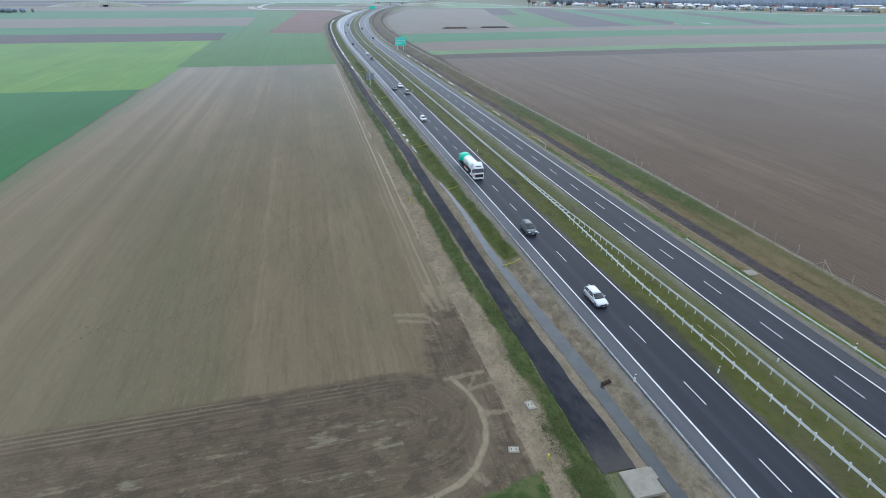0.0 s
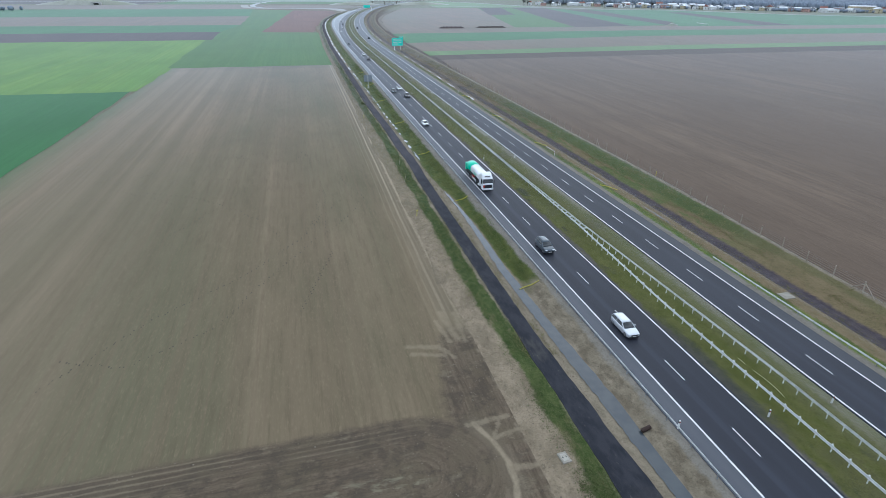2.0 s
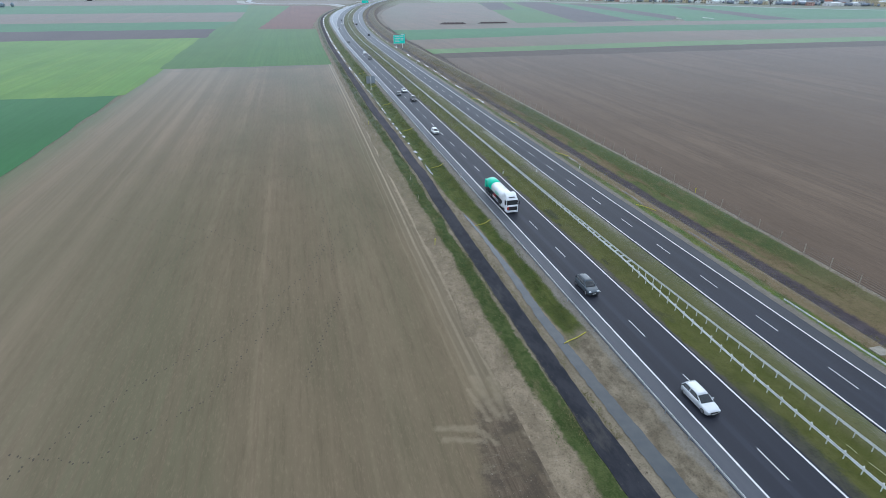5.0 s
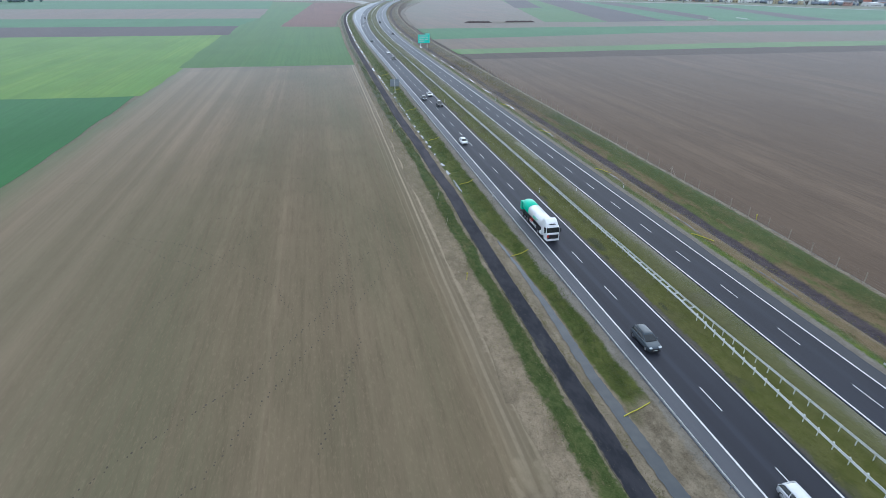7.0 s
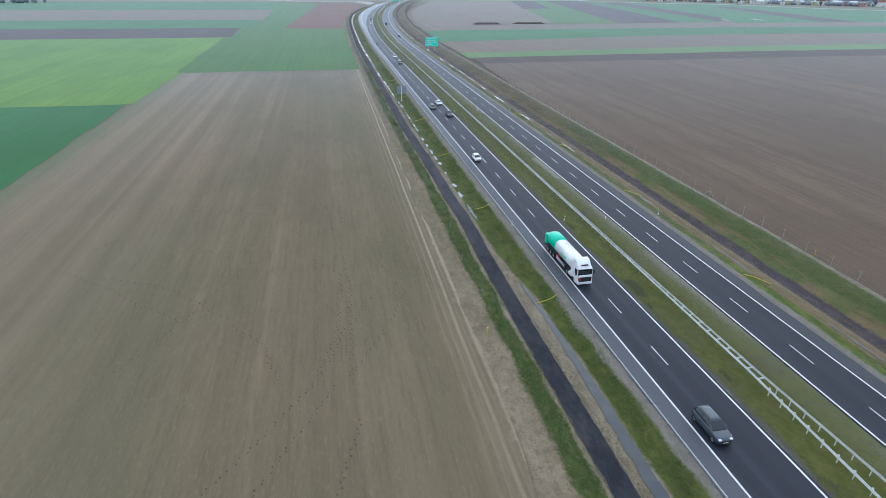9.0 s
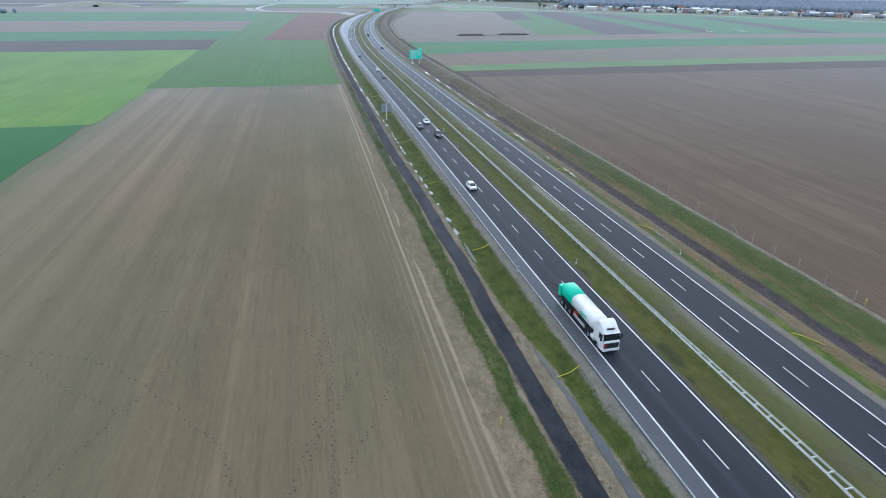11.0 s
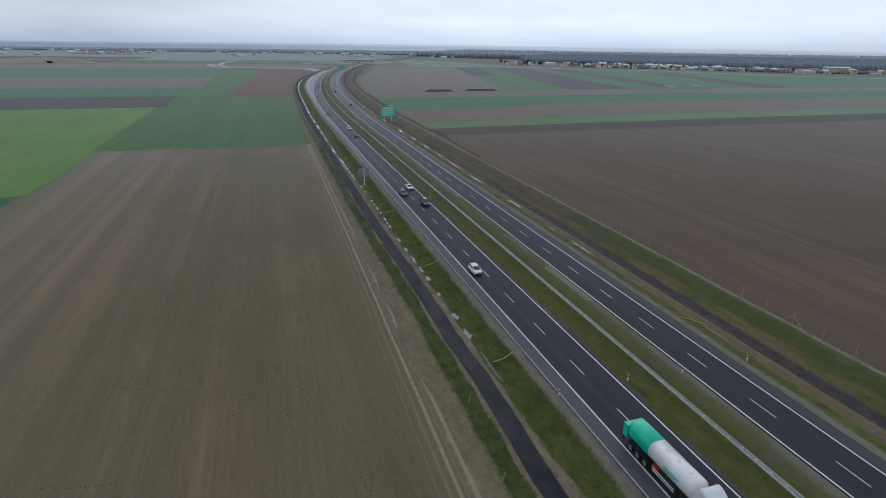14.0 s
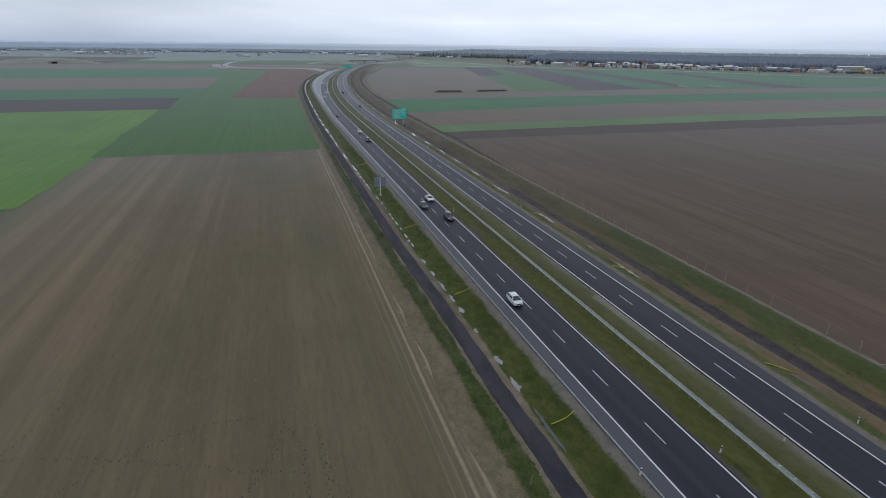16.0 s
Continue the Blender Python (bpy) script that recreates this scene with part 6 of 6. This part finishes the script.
kinds = [house(11, 9, 6.4, 2.6, W_WHITE, R_RED, "white two-storey house with a red gable roof"), house(10, 8, 5.6, 2.8, W_WHITE, R_GREY, "white house with a grey gable roof"), house(13, 9, 6.4, 2.2, W_CREAM, R_PALE, "cream rendered house with a pale roof"),
         house(12, 9, 6.2, 2.4, W_PINK, R_GREY, "pink rendered house with a grey roof"), house(18, 11, 5.0, 1.4, W_WHITE, R_PALE, "long white building with a pale flat-pitched roof"), house(46, 14, 11.5, 1.6, W_CREAM, R_PALE, "long cream apartment block with a pale roof")]
for k, ob in enumerate(kinds):
    ob.matrix_basis = pose(862 + 42 * k, 1134 - 33 * k if k < 5 else 905, -1, 0, 0, 40)
kinds[5].matrix_basis = pose(1110, 985, -1, 0, 0, -28)
VIL = ((560, 1420), (700, 1260), (790, 1195), (854, 1143), (949, 1025), (1083, 940), (1200, 884), (1420, 790), (1700, 680))
for k in range(120):
    f = (k + RNG.uniform(0, 1)) / 120 * (len(VIL) - 1)
    i = min(int(f), len(VIL) - 2)
    t = f - i
    x, y = VIL[i][0] + (VIL[i + 1][0] - VIL[i][0]) * t, VIL[i][1] + (VIL[i + 1][1] - VIL[i][1]) * t
    off = abs(RNG.normal(0, 60)) + 4
    c = copy_thing(kinds[int(RNG.choice([0, 1, 2, 3, 4], p=[0.24, 0.2, 0.22, 0.08, 0.26]))], pose(x + off * 0.65, y + off * 0.76, -1.05, 0, 0, RNG.uniform(-70, 70)) @ Matrix.Scale(RNG.uniform(1.0, 1.3), 4))
# a farther town on the plain
for k in range(130):
    x, y = RNG.uniform(-1700, 700), RNG.uniform(2050, 3100)
    if k < 22:
        x, y = RNG.uniform(-620, -430), RNG.uniform(2300, 2360)
    copy_thing(kinds[int(RNG.choice([1, 1, 4, 4]))], pose(x, y, -1, 0, 0, RNG.uniform(-60, 60)) @ Matrix.Scale(1.5 if k < 22 else 1.15, 4))


def woods(name, spots, label, far=False):
    """A far wood: many uneven crowns, each a small faceted lump of its own size."""
    base = [(math.cos(a) * r, math.sin(a) * r, z) for r, z, n, o in ((0.8, 0.25, 6, 0.0), (1.0, 0.6, 7, 0.4), (0.75, 0.86, 6, 0.1)) for a in [2 * math.pi * k / n + o for k in range(n)]] + [(0, 0, 0.1), (0.05, 0, 0.98)]
    bm = bmesh.new()
    for p in base:
        bm.verts.new(p)
    bmesh.ops.convex_hull(bm, input=bm.verts)
    bmesh.ops.triangulate(bm, faces=bm.faces)
    bm.verts.ensure_lookup_table()
    bm.verts.index_update()
    V = np.array([v.co[:] for v in bm.verts])
    F = np.array([[v.index for v in f.verts] for f in bm.faces])
    bm.free()
    n = len(spots)
    t = RNG.uniform(0, 6.28, n)
    sx, sz = RNG.uniform(2.0, 4.4, n), RNG.uniform(0.95, 1.05, n) * spots[:, 3]
    J = V[None] * (1 + RNG.normal(0, 0.06, (n, len(V), 3)))
    X = (J[..., 0] * np.cos(t)[:, None] - J[..., 1] * np.sin(t)[:, None]) * sx[:, None] + spots[:, 0:1]
    Y = (J[..., 0] * np.sin(t)[:, None] + J[..., 1] * np.cos(t)[:, None]) * sx[:, None] + spots[:, 1:2]
    Z = J[..., 2] * sz[:, None] + spots[:, 2:3]
    v = np.stack([X, Y, Z], -1).reshape(-1, 3)
    f = (F[None] + (np.arange(n) * len(V))[:, None, None]).reshape(-1, 3)
    return scatter_mesh(name, v, f, M_HAZY_FARWOODS if far else M_HAZY_WOODS, label, "woods")


def belt(pts, n, depth, tall, rise=0.0):
    """Spots for trees along a line, in a band of some depth behind it."""
    p = np.array(pts, float)
    f = RNG.uniform(0, len(p) - 1.001, n)
    i = f.astype(int)
    q = p[i] + (p[i + 1] - p[i]) * (f - i)[:, None]
    d = RNG.uniform(0, 1, n) ** 1.3 * depth
    return np.stack([q[:, 0] + 0.6 * d, q[:, 1] + 0.8 * d, -1.5 + rise * d, np.full(n, tall) * RNG.uniform(0.93, 1.05, n)], 1)


woods("woods", belt([(640, 1500), (860, 1330), (1000, 1190), (1150, 1080), (1320, 1000), (1600, 900), (2300, 760)], 16000, 420, 16, 0.02), "leafless wood behind the village in hazy bluish grey")
woods("woods", belt([(560, 2300), (900, 1900), (1300, 1650), (2000, 1350), (3000, 1000)], 9000, 700, 20, 0.01), "wood far behind the village, paled by haze", True)
woods("woods", belt([(-2600, 2900), (-1500, 3050), (-600, 3000), (200, 2800), (700, 2500), (1000, 2350)], 5000, 900, 10), "long hazy grey belt of trees on the horizon", True)


def skyline(radius, low, tall, seed, color, label):
    """Hazy wooded hills on the horizon, far behind everything."""
    vs, fs, n = [], [], 420
    for i in range(n + 1):
        a = radians(-70 + 140 * i / n)
        h = low + tall * (0.5 + 0.5 * noise.noise((a * 5, seed, 0))) + 0.22 * tall * noise.noise((a * 60, seed, 3)) + 0.12 * tall * noise.noise((a * 190, seed, 5))
        vs += [(radius * math.sin(a), radius * math.cos(a), -4.0), (radius * math.sin(a), radius * math.cos(a), h)]
    for i in range(n):
        fs.append((2 * i, 2 * i + 2, 2 * i + 3, 2 * i + 1))
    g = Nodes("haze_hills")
    # a backdrop that glows: haze is put into its colour, paler towards the east
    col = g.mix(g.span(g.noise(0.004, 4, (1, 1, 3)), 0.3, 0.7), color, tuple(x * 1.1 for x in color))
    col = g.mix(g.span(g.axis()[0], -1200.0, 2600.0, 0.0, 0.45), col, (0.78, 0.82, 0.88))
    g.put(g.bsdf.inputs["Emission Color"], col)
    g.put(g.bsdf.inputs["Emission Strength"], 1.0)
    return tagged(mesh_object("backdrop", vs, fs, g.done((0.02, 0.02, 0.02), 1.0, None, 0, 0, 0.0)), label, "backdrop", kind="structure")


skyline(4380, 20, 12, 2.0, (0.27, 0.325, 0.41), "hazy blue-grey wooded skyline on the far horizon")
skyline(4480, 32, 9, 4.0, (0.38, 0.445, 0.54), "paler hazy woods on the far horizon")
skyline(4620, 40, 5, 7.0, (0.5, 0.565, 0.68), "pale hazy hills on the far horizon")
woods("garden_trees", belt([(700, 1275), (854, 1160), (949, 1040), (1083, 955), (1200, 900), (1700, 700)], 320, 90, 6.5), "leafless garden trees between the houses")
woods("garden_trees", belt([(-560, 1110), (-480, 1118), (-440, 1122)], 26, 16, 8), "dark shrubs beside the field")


def heap(x0, x1, y, w, h, label):
    """A long low pile of dung or soil with an uneven crest."""
    vs, fs = [], []
    n = 40
    for i in range(n + 1):
        f = i / n
        k = min(1.0, 8 * min(f, 1 - f)) * (1 + 0.35 * noise.noise((f * 17, y, 0)))
        for j, (a, b) in enumerate(((-0.5, 0), (-0.38, 0.6), (-0.15, 1), (0.12, 0.95), (0.36, 0.6), (0.5, 0))):
            vs.append((x0 + (x1 - x0) * f, y + a * w * (1 + 0.2 * noise.noise((f * 9, a * 3, 7))), -0.95 + b * h * k))
    for i in range(n):
        for j in range(5):
            a = i * 6 + j
            fs.append((a, a + 6, a + 7, a + 1))
    return tagged(mesh_object("heap", vs, fs, M_HEAP, True), label, "heap")


M_HEAP = plain("dark_dung", (0.12, 0.095, 0.09), (0.09, 0.072, 0.07), 0.4, 0.95, 0, 0.1)
heap(152, 182, 646, 9, 1.7, "long dark heap of dung on the field")
heap(196, 232, 650, 5, 1.5, "low dark brown heap of soil on the field")


def bare_tree(h, seed, label):
    """A leafless tree: trunk, forking limbs and a crown of many fine twigs."""
    rnd = random.Random(seed)
    ob = tagged(new("tree"), label, "tree", "trees before the village")
    part("trunk", rod(bmesh.new(), (0, 0, -0.3), (0.2, 0, h * 0.45), h * 0.028, h * 0.018, 8), M_BARK, ob)
    limbs, tips = bmesh.new(), []
    for k in range(9):
        a, z = k * 2.4 + rnd.uniform(-0.3, 0.3), h * rnd.uniform(0.25, 0.46)
        e = Vector((math.cos(a) * h * rnd.uniform(0.14, 0.26), math.sin(a) * h * rnd.uniform(0.14, 0.26), h * rnd.uniform(0.6, 0.9)))
        rod(limbs, (0.15, 0, z), e, h * 0.011, h * 0.004, 5)
        tips.append((Vector((0.15, 0, z)), e))
    part("limbs", limbs, M_BARK, ob)
    vs = []
    for _ in range(900):
        a, e = rnd.choice(tips)
        p = a.lerp(e, rnd.uniform(0.45, 1.1)) + Vector((rnd.gauss(0, h * 0.05), rnd.gauss(0, h * 0.05), rnd.gauss(0, h * 0.045)))
        d = Vector((rnd.gauss(0, 1), rnd.gauss(0, 1), rnd.gauss(0.5, 0.8))).normalized() * h * 0.05
        s = Vector((rnd.gauss(0, 1), rnd.gauss(0, 1), rnd.gauss(0, 1))).normalized() * h * 0.012
        vs += [p - s, p + s, p + d]
    me = bpy.data.meshes.new("crown")
    me.from_pydata(vs, [], [(3 * i, 3 * i + 1, 3 * i + 2) for i in range(len(vs) // 3)])
    me.materials.append(M_TWIG)
    crown = new("crown", me)
    crown.parent = ob
    return ob


ta, tb = bare_tree(17, 3, "tall leafless tree before the village"), bare_tree(13, 5, "leafless tree before the village")
ta.matrix_basis = pose(583, 1322, -1)
tb.matrix_basis = pose(604, 1330, -1)
for src, x, y in ((ta, 536, 1368), (tb, 545, 1366), (ta, 660, 1205), (tb, 690, 1180), (ta, 735, 1142), (tb, 790, 1085), (tb, 905, 700), (ta, 985, 690), (tb, 860, 960)):
    copy_thing(src, pose(x, y, -1, 0, 0, RNG.uniform(0, 360)))

# far vehicles and field clutter
for x, y, t in ((-65.7, 1559, 10), (-58, 1650, 10), (369, 1960, -30), (450, 2190, -30), (128, 1213, -20)):
    copy_thing(white_car, pose(x, y, -0.9, 0, 0, t) @ Matrix.Scale(1.0, 4))
for ax, ay, bx, by in ((471.8, 689.3, 463.5, 662.6), (517.2, 696.9, 511.8, 668.5)):
    roll = tagged(new("fleece_roll"), "long white roll of crop fleece on the field", "fleece roll")
    part("roll", rod(bmesh.new(), (ax, ay, -0.6), (bx, by, -0.6), 0.4, 0.4, 10), M_WHITE, roll)
for pts in ([(48.1, 53.4, -0.2), (48.15, 52.8, -0.2), (48.1, 52.2, -0.2)], [(48.2, 51.0, -0.2), (48.35, 49.2, -0.2), (48.3, 47.4, -0.2), (48.1, 46.0, -0.2)]):
    hose(pts, 0.04, M_DRAINPALE, "plastic_pipe", "pale yellowish plastic pipe lying in the median")
